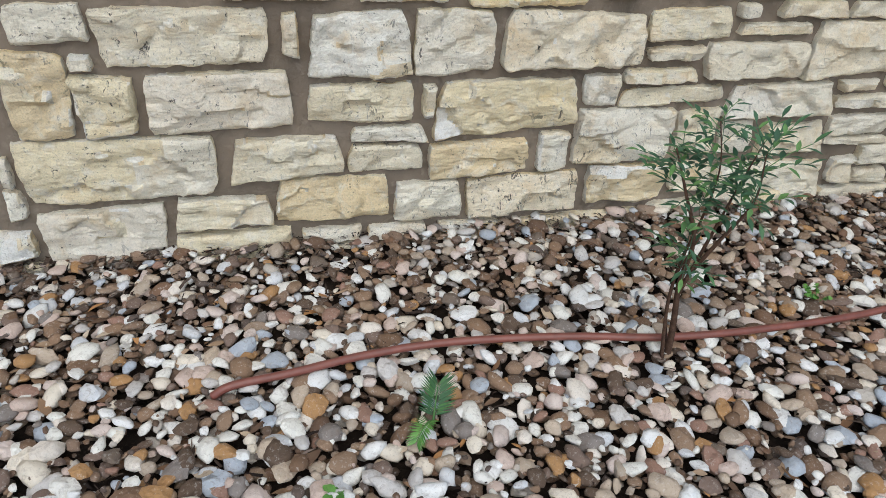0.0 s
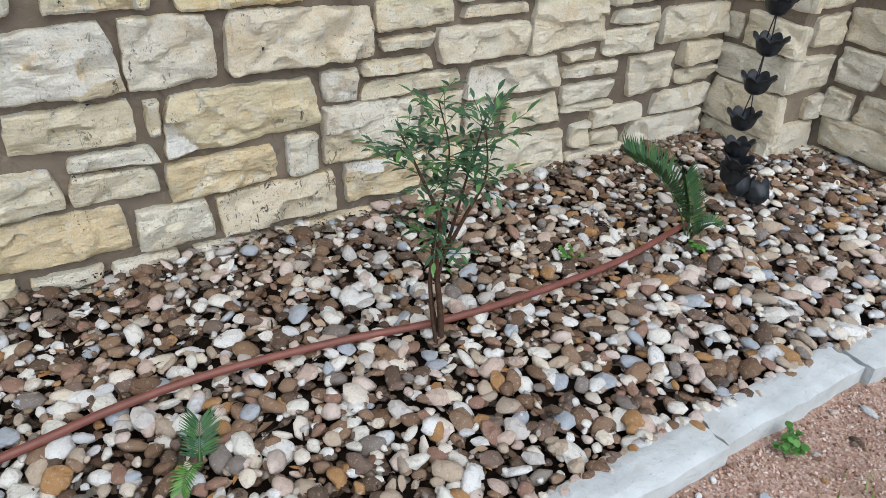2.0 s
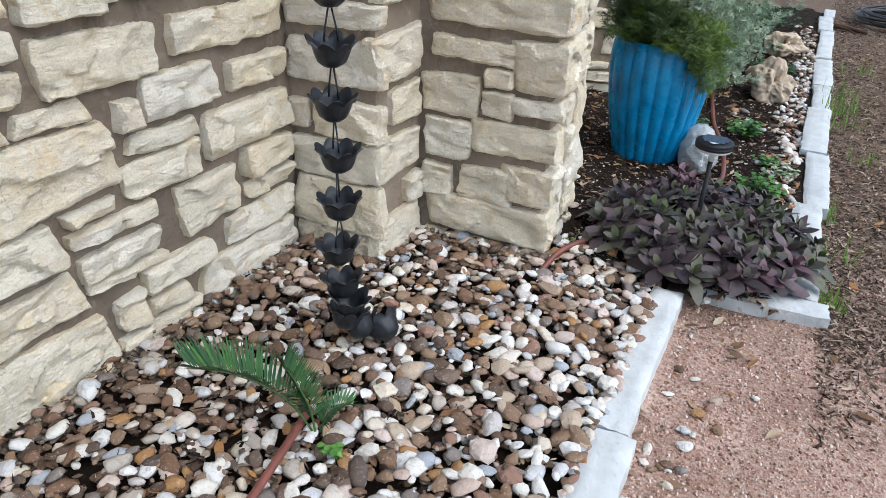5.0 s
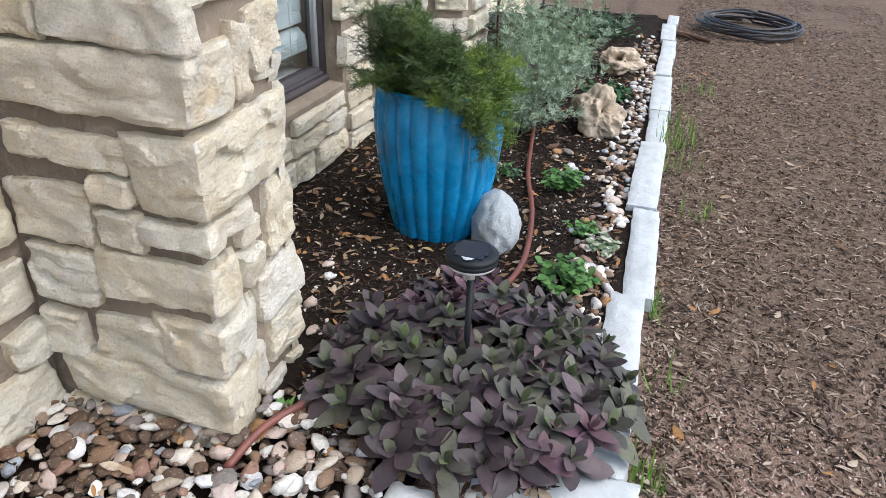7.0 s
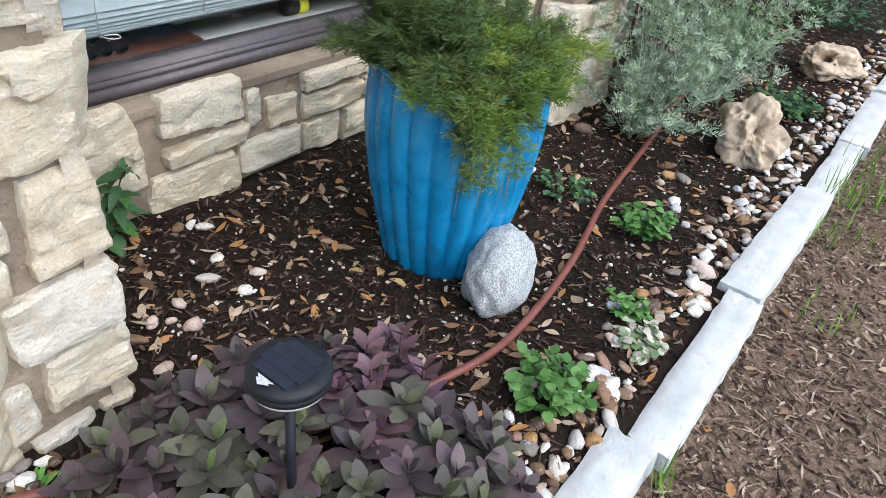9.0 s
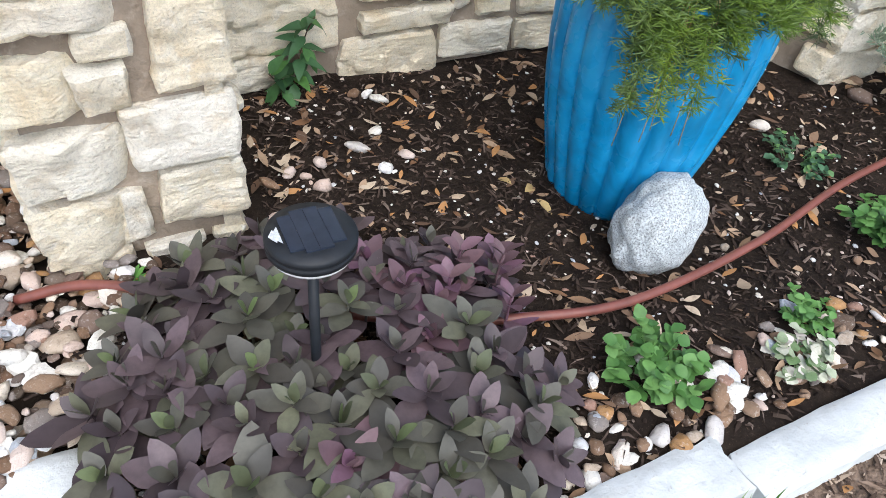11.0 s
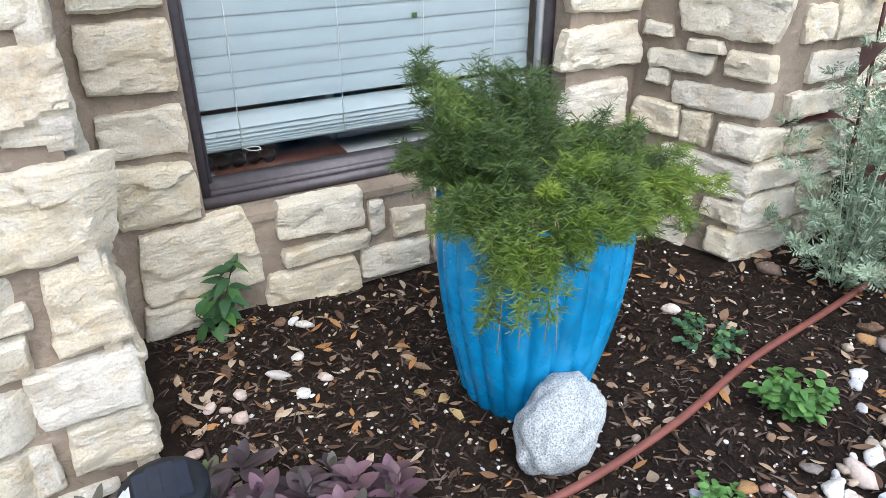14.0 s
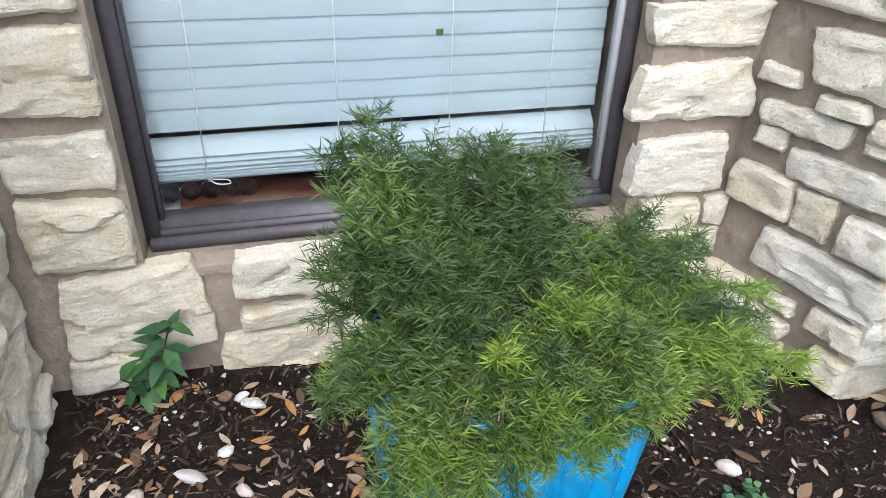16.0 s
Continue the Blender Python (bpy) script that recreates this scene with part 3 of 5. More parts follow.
def needles(geo, p, way, length, n):
    for _ in range(n):
        d = (Vector(way) * rnd(0.1, 0.8) + Vector((rnd(-1, 1), rnd(-1, 1), rnd(-0.6, 0.9)))).normalized()
        s = d.orthogonal().normalized() * 0.001
        e = Vector(p) + d * length * rnd(0.6, 1.15)
        m = (Vector(p) + e) / 2
        geo.add([Vector(p), m - s, e, m + s], [(0, 1, 2, 3)])


def fern_stem(geo_n, geo_s, az, lift, length, droop, start):
    out = Vector((math.cos(az), math.sin(az), 0))
    pts = []
    p, d = out * start + Vector((rnd(-0.03, 0.03), rnd(-0.03, 0.03), 0.0)), (out * math.cos(lift) + Vector((0, 0, math.sin(lift)))).normalized()
    n = 14
    for i in range(n + 1):
        pts.append(p.copy())
        p = p + d * (length / n)
        d = (d + Vector((0, 0, -droop / n)) + Vector((rnd(-1, 1), rnd(-1, 1), rnd(-1, 1))) * 0.05).normalized()
    tube(geo_s, pts, [0.0022 * (1 - 0.7 * i / n) for i in range(n + 1)], 4, False)
    for i in range(3 if length < 0.16 else 4, n + 1):
        w = (pts[i] - pts[i - 1]).normalized()
        for _ in range(3 if i > 6 else 2):
            s = (w * 0.6 + Vector((rnd(-1, 1), rnd(-1, 1), rnd(-0.7, 0.7)))).normalized()
            ln = rnd(0.025, 0.07) * (1.25 - 0.6 * i / n)
            q = pts[i] + (pts[i - 1] - pts[i]) * random.random()
            tube(geo_s, [q, q + s * ln], 0.0008, 3, False)
            for k in range(1, 5):
                needles(geo_n, q + s * ln * k / 4, s, 0.026, 5)
        needles(geo_n, pts[i], w, 0.027, 5)


# the tall back and left mass, the sprays over the front rim, the drooping far side, loose long tips
SPRAYS = ((44, 1.0, 3.7, 0.85, 1.4, 0.19, 0.3, 0.3, 1.1, 0.06, 0.0, 0.13), (32, 2.2, 4.0, 0.65, 1.1, 0.18, 0.26, 0.6, 1.3, 0.12, 0.02, 0.13), (11, 3.7, 4.35, 0.5, 0.95, 0.15, 0.21, 1.7, 2.6, 0.42, 0.08, 0.16), (16, 3.3, 4.5, 0.55, 0.9, 0.13, 0.19, 1.0, 1.6, 0.25, 0.05, 0.1),
          (4, 3.75, 4.15, 0.4, 0.7, 0.22, 0.29, 2.5, 3.1, 0.75, 0.12, 0.17), (36, -0.5, 0.5, 0.5, 1.05, 0.18, 0.28, 1.2, 2.2, 0.7, 0.08, 0.18), (6, -0.2, 0.3, 0.4, 0.7, 0.3, 0.42, 2.2, 2.8, 0.85, 0.1, 0.18),
          (36, -2.0, -0.35, 0.5, 0.8, 0.115, 0.165, 0.9, 1.5, 0.6, 0.06, 0.11), (16, -2.0, -0.4, 0.7, 1.1, 0.15, 0.21, 0.8, 1.5, 0.35, 0.0, 0.09), (16, 0.2, 1.1, 0.65, 1.1, 0.18, 0.26, 0.8, 1.6, 0.25, 0.04, 0.14),
          (11, 2.2, 3.2, 0.85, 1.15, 0.31, 0.39, 0.1, 0.5, 0.05, 0.02, 0.12), (7, 0.9, 1.7, 1.0, 1.3, 0.27, 0.32, 0.1, 0.5, 0.05, 0.0, 0.1))
for count, a0, a1, l0, l1, s0, s1, d0, d1, fresh, r0, r1 in SPRAYS:
    for k in range(count):
        gn, gs = Geo(), Geo()
        fern_stem(gn, gs, rnd(a0, a1), rnd(l0, l1), rnd(s0, s1), rnd(d0, d1), rnd(r0, r1))
        green = FERN_NEW if random.random() < fresh else FERN
        stem = part("frond_stem", gs, green, fern)
        part("needles", gn, green, stem)
for k in range(9):
    gs = Geo()
    a = rnd(3.75, 4.35)
    p = Vector((0.23 * math.cos(a), 0.23 * math.sin(a), 0.03))
    tube(gs, curve_points([p * 0.7 + Vector((0, 0, 0.05)), p * 1.04, p * 1.1 + Vector((rnd(-0.03, 0.03), rnd(-0.02, 0.02), -rnd(0.12, 0.3)))], 4), 0.0011, 4)
    part("dry_stem", gs, TAN_STALK, fern, "dry tan stem")

# ---- speckled granite boulder ----


def lump(geo, at, size, seed, rough=0.16, level=4, holes=()):
    bm = bmesh.new()
    bmesh.ops.create_icosphere(bm, subdivisions=level, radius=0.5)
    for v in bm.verts:
        d = v.co.normalized()
        k = 1 + rough * noise.noise(d * 1.4 + Vector((seed, 0, 0))) + rough * 0.4 * noise.noise(d * 3.3 + Vector((0, seed, 0))) + rough * 0.12 * noise.noise(d * 9 + Vector((0, 0, seed)))
        for h, width, deep in holes:
            k -= deep * math.exp(-((d - Vector(h).normalized()).length / width) ** 2)
        v.co = Vector((d.x * size[0], d.y * size[1], d.z * size[2])) * 0.5 * k + Vector(at)
    geo.add([v.co for v in bm.verts], [[v.index for v in f.verts] for f in bm.faces])
    bm.free()


g = Geo()
lump(g, (0, 0, 0.095), (0.235, 0.18, 0.25), 3.7, 0.2, 5)
boulder = tagged(new("granite_boulder", g.mesh("granite_boulder", GRANITE)), "rounded grey speckled granite boulder leaning on the blue pot", "boulder")
boulder.matrix_basis = pose(4.19, -1.205, -0.02, 8, 18, 20)

# ---- porous honeycomb rocks ----
for at, size, seed, turn in (((5.72, -1.41, 0.08), (0.32, 0.24, 0.29), 1.2, 20), ((7.15, -1.42, 0.05), (0.5, 0.3, 0.2), 5.1, -15)):
    g = Geo()
    random.seed(int(seed * 10))
    holes = [((-0.93, -0.1, 0.3), 0.3, 0.62), ((-0.5, -0.75, 0.35), 0.25, 0.5), ((-0.85, -0.2, 0.6), 0.2, 0.4), ((0.2, -0.9, -0.5), 0.35, 0.35), ((-0.9, 0.3, -0.3), 0.4, 0.3)] + [((rnd(-1, 1), rnd(-1, 0.4), rnd(-0.6, 1)), rnd(0.04, 0.15), rnd(0.1, 0.3)) for _ in range(46)]
    lump(g, (0, 0, 0), size, seed, 0.36, 6, holes)
    rock = tagged(new("porous_rock", g.mesh("porous_rock", PINK_LIME)), "tan weathered limestone rock full of holes, resting on soil", "rock")
    rock.matrix_basis = pose(*at, 0, 12, turn)

# ---- solar path light ----
light = root("solar_light", "black round solar path light on a stake among purple leaves", "garden light", (3.392, -1.325, 0.0))
LZ = 0.41
light.scale = (0.93, 0.93, 0.93)
g = Geo()
tube(g, [(0, 0, -0.05), (0, 0, LZ - 0.05)], 0.009, 12)
part("stake", g, BLACK_PLASTIC, light)
g = Geo()
tube(g, [(0, 0, LZ - 0.052), (0, 0, LZ - 0.012)], 0.012, 14)
part("clear_tube", g, CLEAR, light, "clear plastic tube")
g = Geo()
lathe(g, [(0.001, LZ - 0.012), (0.052, LZ - 0.012), (0.064, LZ - 0.008), (0.067, LZ - 0.002), (0.064, LZ + 0.002)], 48)
part("diffuser", g, CLEAR, light, "clear plastic rim")
g = Geo()
lathe(g, [(0.06, LZ), (0.069, LZ + 0.002), (0.07, LZ + 0.012), (0.067, LZ + 0.014), (0.07, LZ + 0.017), (0.07, LZ + 0.023), (0.0675, LZ + 0.0275), (0.05, LZ + 0.031), (0.0005, LZ + 0.0325)], 64)
cap = part("cap", g, BLACK_PLASTIC, light)
g = Geo()
for k in range(4):
    w = 0.046 if k in (1, 2) else 0.038
    box(g, -0.042 + 0.0212 * k, -w, LZ + 0.031, -0.0213 + 0.0212 * k, w, LZ + 0.0348)
part("solar_panel", g, PANEL, cap, "dark solar cells", smooth=False)
g = Geo()
tree = [(-0.047, -0.006), (-0.047, -0.02), (-0.053, -0.012), (-0.055, -0.016), (-0.064, 0.0), (-0.055, 0.013), (-0.053, 0.01), (-0.047, 0.018), (-0.047, 0.006)]
g.add([(x, y, LZ + 0.0358) for x, y in tree], [tuple(range(len(tree)))])
part("sticker", g, STICKER, cap, "torn silver sticker")

# ---- window with blinds ----
window = root("window_1", "bronze aluminium window with closed white blinds above a stone sill", "window", (0, 0, 0), kind="structure")
FY = -0.2
fr = 0.034
part("window_frame", soft_box(WX0, FY - 0.03, WZ0, WX0 + fr, FY + 0.05, WZ1, 0.004), BRONZE, window)
part("window_frame", soft_box(WX1 - fr, FY - 0.03, WZ0, WX1, FY + 0.05, WZ1, 0.004), BRONZE, window)
part("window_frame", soft_box(WX0, FY - 0.028, WZ1 - fr, WX1, FY + 0.05, WZ1, 0.004), BRONZE, window)
part("window_frame", soft_box(WX0 + fr, FY - 0.02, WZ0 + 0.002, WX1 - fr, FY + 0.05, WZ0 + 0.05, 0.004), BRONZE, window)
part("frame_track", soft_box(WX0 + 0.01, FY - 0.05, WZ0 - 0.012, WX1 - 0.01, FY - 0.02, WZ0 + 0.018, 0.003), BRONZE, window)
part("frame_track", soft_box(WX0 + fr, FY - 0.032, WZ0 + 0.012, WX1 - fr, FY - 0.018, WZ0 + 0.034, 0.003), BRONZE, window)
part("sash_edge", soft_box(WX0 + fr, FY - 0.012, WZ0 + 0.05, WX0 + fr + 0.012, FY + 0.02, WZ1 - fr, 0.002), BRONZE, window)
part("sash_edge", soft_box(WX1 - fr - 0.014, FY - 0.012, WZ0 + 0.05, WX1 - fr, FY + 0.02, WZ1 - fr, 0.002), WHITE_WOOD, window, "pale sash edge")
g = Geo()
box(g, WX0 + fr, FY + 0.008, WZ0 + 0.045, WX1 - fr, FY + 0.013, WZ1 - fr)
pane = part("pane", g, GLASS, window, "clear glass pane", smooth=False)
pane.visible_shadow = False

TAGX = 4.36
blind = root("window_blind", "white horizontal slat blind, lowered and nearly closed", "blind", (0, 0, 0))
BX0, BX1, BY = WX0 + 0.026, WX1 - 0.045, FY + 0.065
g = Geo()
n = 5
prof = [(-0.0275 + 0.055 * k / n, 0.0018 * math.sin(math.pi * k / n)) for k in range(n + 1)]
v = [(x, a, b) for x in (BX0, BX1) for a, b in prof] + [(x, a, b - 0.0022) for x in (BX0, BX1) for a, b in prof]
m = n + 1
g.add(v, [(k, k + 1, m + k + 1, m + k) for k in range(n)] + [(2 * m + k + 1, 2 * m + k, 3 * m + k, 3 * m + k + 1) for k in range(n)] + [(k + 1, k, 2 * m + k, 2 * m + k + 1) for k in range(n)]
      + [(m + k, m + k + 1, 3 * m + k + 1, 3 * m + k) for k in range(n)] + [(0, m, 3 * m, 2 * m), (m - 1, 3 * m - 1, 4 * m - 1, 2 * m - 1)])
slat_mesh = g.mesh("slat", BLIND, sharp=40)
SLAT = 0.05
for k in range(23):
    z = 0.632 + SLAT * k
    part("slat", slat_mesh, BLIND, blind).matrix_basis = pose(0, BY, z, 83.5 + rnd(-0.4, 0.4), rnd(-0.05, 0.05), 0)
for k, (z, tilt) in enumerate(((0.562, 47), (0.543, 36), (0.527, 26), (0.514, 18), (0.504, 12))):
    part("slat", slat_mesh, BLIND, blind).matrix_basis = pose(0, BY, z, tilt, 0, 0)
part("bottom_rail", soft_box(BX0, BY - 0.025, 0.482, BX1, BY + 0.025, 0.498, 0.004), BLIND, blind)
for x in (3.8, 4.12, 4.4, 4.66):
    g = Geo()
    tube(g, [(x, BY - 0.027, 0.48), (x + 0.002, BY - 0.024, 1.0), (x, BY - 0.026, WZ1 - 0.05)], 0.0013, 5)
    part("ladder_cord", g, CORD, blind)
g = Geo()
tube(g, curve_points([(3.8, BY - 0.02, 0.485), (3.82, BY - 0.04, 0.478), (3.85, BY - 0.035, 0.474), (3.845, BY - 0.03, 0.482), (3.81, BY - 0.03, 0.486)], 5), 0.0015, 5)
part("pull_cord", g, CORD, blind)
g = Geo()
box(g, TAGX, BY - 0.0295, 0.808, TAGX + 0.018, BY - 0.028, 0.823)
tag = tagged(new("green_tag", g.mesh("green_tag", GREEN_TAG, smooth=False)), "small dark green square tag stuck on the blind", "tag")

# The room behind the window.
room = wall("room", [(3.42, 1.6, -0.3, 5.6, 1.7, TOP), (3.42, -0.05, -0.3, 3.5, 1.6, TOP), (5.5, -0.05, -0.3, 5.6, 1.6, TOP), (3.5, -0.05, -0.32, 5.5, 1.6, -0.26), (3.42, -0.05, TOP - 0.1, 5.6, 1.7, TOP)], "dim grey painted room behind the window")
room.data.materials[0] = ROOM_PAINT
roof = tagged(new("ceiling", soft_box(-4.0, -0.64, TOP, 9.6, 2.2, TOP + 0.12, 0.01).mesh("ceiling", WHITE_WOOD)), "plain white soffit and eave from which the rain chain hangs", "ceiling", kind="structure")
back = wall("wall_back", [(-4.0, 2.0, -0.3, 9.6, 2.2, TOP), (-4.0, 0.25, -0.3, -3.8, 2.0, TOP), (9.4, -0.06, -0.3, 9.6, 2.0, TOP)], "plain rear wall of the house")
sillboard = tagged(new("inner_sill", soft_box(WX0 - 0.05, FY + 0.06, 0.36, WX1 + 0.05, FY + 0.26, 0.385, 0.005).mesh("inner_sill", WHITE_WOOD)), "white painted window sill inside the room", "window sill", kind="structure")
board = tagged(new("wooden_tray", soft_box(3.72, FY + 0.08, 0.386, 4.14, FY + 0.25, 0.402, 0.004).mesh("wooden_tray", DARK_WOOD)), "dark red-brown wooden board on the window sill", "board")
shelf = root("bookcase", "white painted bookcase standing behind the window", "bookcase", (0, 0, 0))
for b in ((4.15, 0.12, -0.26, 4.19, 0.5, 0.75), (4.85, 0.12, -0.26, 4.89, 0.5, 0.75)):
    part("side_panel", soft_box(*b, 0.004), WHITE_WOOD, shelf)
for z in (0.36, 0.72):
    part("shelf", soft_box(4.19, 0.12, z, 4.85, 0.5, z + 0.025, 0.004), WHITE_WOOD, shelf)
g = Geo()
jar = root("bubble_vase", "row of clear glass bubbles joined into one low vase", "vase", (3.7, FY + 0.105, 0.402))
for k in range(5):
    g = Geo()
    if k == 0:
        lump(g, (0, 0, 0.0235), (0.048, 0.048, 0.048), 0.1, 0.0, 3)
        glass_ball = g.mesh("glass_bubble", BUBBLE)
    part("glass_bubble", glass_ball, BUBBLE, jar).matrix_basis = pose(0.047 * k, 0, 0)
spool = root("tape_spool", "yellow and black tape spool lying on the sill", "spool", (4.56, FY + 0.15, 0.385))
g = Geo()
tube(g, [(-0.045, 0, 0.032), (0.0, 0, 0.032)], 0.032, 24)
part("spool_body", g, BLACK_PLASTIC, spool)
g = Geo()
tube(g, [(0.0, 0, 0.032), (0.04, 0, 0.032)], 0.033, 24)
part("label_band", g, YELLOW, spool, "yellow band")

# Mortar slope of the outer sill, from the frame down to the stones.
g = Geo()
g.add([(WX0, -0.17, WZ0 - 0.006), (WX1, -0.17, WZ0 - 0.006), (WX1, -0.322, WZ0 - 0.022), (WX0, -0.322, WZ0 - 0.022), (WX0, -0.17, WZ0 - 0.06), (WX1, -0.17, WZ0 - 0.06), (WX1, -0.322, WZ0 - 0.045), (WX0, -0.322, WZ0 - 0.045)],
      [(3, 2, 1, 0), (0, 4, 7, 3), (1, 2, 6, 5), (2, 3, 7, 6), (4, 5, 6, 7)])
sill = tagged(new("window_sill", g.mesh("window_sill", MORTAR, smooth=False)), "sloping rough mortar and stone window sill", "window sill", kind="structure")

# ---- plants ----


def ball_dir(lo=-0.2, hi=1.0):
    a, z = rnd(0, 2 * math.pi), rnd(lo, hi)
    r = math.sqrt(max(0.0, 1 - z * z))
    return Vector((r * math.cos(a), r * math.sin(a), z))


def nandina():
    random.seed(5)
    ob = root("nandina_shrub", "young nandina shrub with thin brown stems and narrow green leaves", "shrub", (0.885, -0.735, -0.03))
    ob.scale = (0.85, 0.85, 0.98)
    twigs = []
    tips = []
    paths = [[(0, 0, 0), (-0.01, 0, 0.12), (-0.03, 0.005, 0.27), (-0.03, 0.0, 0.4), (-0.09, 0.01, 0.53), (-0.16, 0, 0.65)],
             [(-0.028, 0, 0.24), (0.02, 0.01, 0.37), (0.06, 0.01, 0.51), (0.11, 0.02, 0.64)],
             [(0.012, 0.02, 0), (-0.025, 0.03, 0.15), (-0.03, 0.03, 0.3), (0.0, 0.03, 0.45), (0.0, 0.02, 0.58), (-0.04, 0.02, 0.7)],
             [(-0.02, -0.01, 0), (-0.05, -0.01, 0.15), (-0.055, 0.0, 0.28), (-0.03, -0.02, 0.42)],
             [(0.0, 0.01, 0.3), (0.035, -0.03, 0.42), (0.07, -0.06, 0.53), (0.04, -0.08, 0.66)]]
    for k, p in enumerate(paths):
        c = curve_points(p, 6)
        r0 = 0.012 if k == 0 else 0.007
        main = Geo()
        tube(main, c, [max(0.0018, r0 * (1 - 0.85 * i / len(c))) for i in range(len(c))], 7)
        part("stem", main, BARK, ob)
        for i in range(len(c)):
            if c[i].z > 0.22:
                tips += [(c[i], 0.35 + c[i].z)]
    for p, wt in tips:
        for _ in range(1 if p.z < 0.45 or random.random() < 0.45 else 2):
            if p.z < 0.46 and random.random() < 0.72:
                continue
            d = Vector((rnd(-1, 1), rnd(-0.8, 0.8), rnd(-0.2, 0.7))).normalized()
            ln = rnd(0.05, 0.13)
            q = p + d * ln
            leaves = Geo()
            tube(leaves, [p, p + d * ln * 0.5 + Vector((0, 0, 0.008)), q], 0.0011, 4, False)
            for s in range(5):
                t = 0.35 + 0.65 * s / 4
                o = p + d * ln * t
                w = (d * 0.6 + d.cross(Vector((0, 0, 1))) * (1 if s % 2 else -1) * (0.9 if s < 4 else 0.0) + Vector((0, 0, rnd(-0.15, 0.35)))).normalized()
                leaf(leaves, o, w, (0, 0, 1), rnd(0.034, 0.054), rnd(0.012, 0.0175), 0.3, rnd(0.05, 0.35))
            twigs.append(leaves)
    for twig in twigs:
        part("leafy_twig", twig, NANDINA, ob)


nandina()


def frond(geo, points, wide, rows, step=0.0055, thick=0.0085):
    """A sago frond: a bowed rib with combs of stiff narrow leaflets, one for each direction in rows."""
    pts = curve_points(points, 14)
    tube(geo, pts, [0.0032 * (1 - 0.75 * i / len(pts)) for i in range(len(pts))], 5, False)
    lengths = [0.0]
    for a, b in zip(pts, pts[1:]):
        lengths.append(lengths[-1] + (b - a).length)
    total = lengths[-1]
    at = 0.22 * total
    while at < total:
        i = max(k for k in range(len(pts) - 1) if lengths[k] <= at)
        q = pts[i].lerp(pts[i + 1], (at - lengths[i]) / max(1e-6, lengths[i + 1] - lengths[i]))
        way = (pts[i + 1] - pts[i]).normalized()
        t = at / total
        for r in rows:
            d = Vector(r)
            d = (d - way * d.dot(way)).normalized() + way * (0.35 + 0.9 * t * t) + Vector((rnd(-1, 1), rnd(-1, 1), rnd(-1, 1))) * 0.07
            ln = wide * (0.5 + 1.6 * t * (1 - 0.8 * t)) * rnd(0.9, 1.08)
            leaf(geo, q, d, way.cross(Vector(r)) + way * 0.3, ln, thick, 0.4, 0.05, 3, 0.3)
        at += step
    return geo


random.seed(33)
sago = root("sago_palm", "young sago palm with two stiff dark green fronds", "palm", (1.9, -0.67, -0.01))
for points, wide, rows in (([(0, 0, 0), (-0.035, 0.025, 0.1), (-0.085, 0.055, 0.185), (-0.14, 0.1, 0.245), (-0.2, 0.15, 0.285)], 0.105, [(0.25, 0.25, 1.0), (-0.2, -0.75, 0.45)]),
                           ([(0.0, -0.005, 0), (-0.01, 0.0, 0.09), (-0.03, 0.015, 0.17), (-0.05, 0.03, 0.235)], 0.075, [(0.55, -0.3, 0.5), (0.35, 0.8, 0.3)]),
                           ([(0.01, -0.01, 0), (0.03, -0.02, 0.045), (0.06, -0.035, 0.06), (0.085, -0.05, 0.05)], 0.055, [(0.5, 0.5, 0.5), (-0.3, -0.6, 0.4)])):
    part("frond", frond(Geo(), points, wide, rows), SAGO, sago)
sago_small = root("sago_palm", "small sago seedling with a dark and a bright frond among pebbles", "palm", (0.22, -0.855, 0.0))
part("frond", frond(Geo(), [(0, 0, 0), (0.008, 0.02, 0.03), (0.018, 0.045, 0.055), (0.024, 0.06, 0.068)], 0.056, [(1.0, -0.2, 0.25), (-1.0, -0.1, 0.25)], 0.0036, 0.0052), SAGO, sago_small, "dark green spread frond")
part("frond", frond(Geo(), [(0, -0.005, 0.012), (-0.014, -0.02, 0.034), (-0.034, -0.042, 0.036), (-0.05, -0.06, 0.02)], 0.036, [(-0.8, 0.55, 0.4), (0.8, -0.5, 0.4)], 0.0045, 0.0052), SPROUT, sago_small, "bright green young frond")


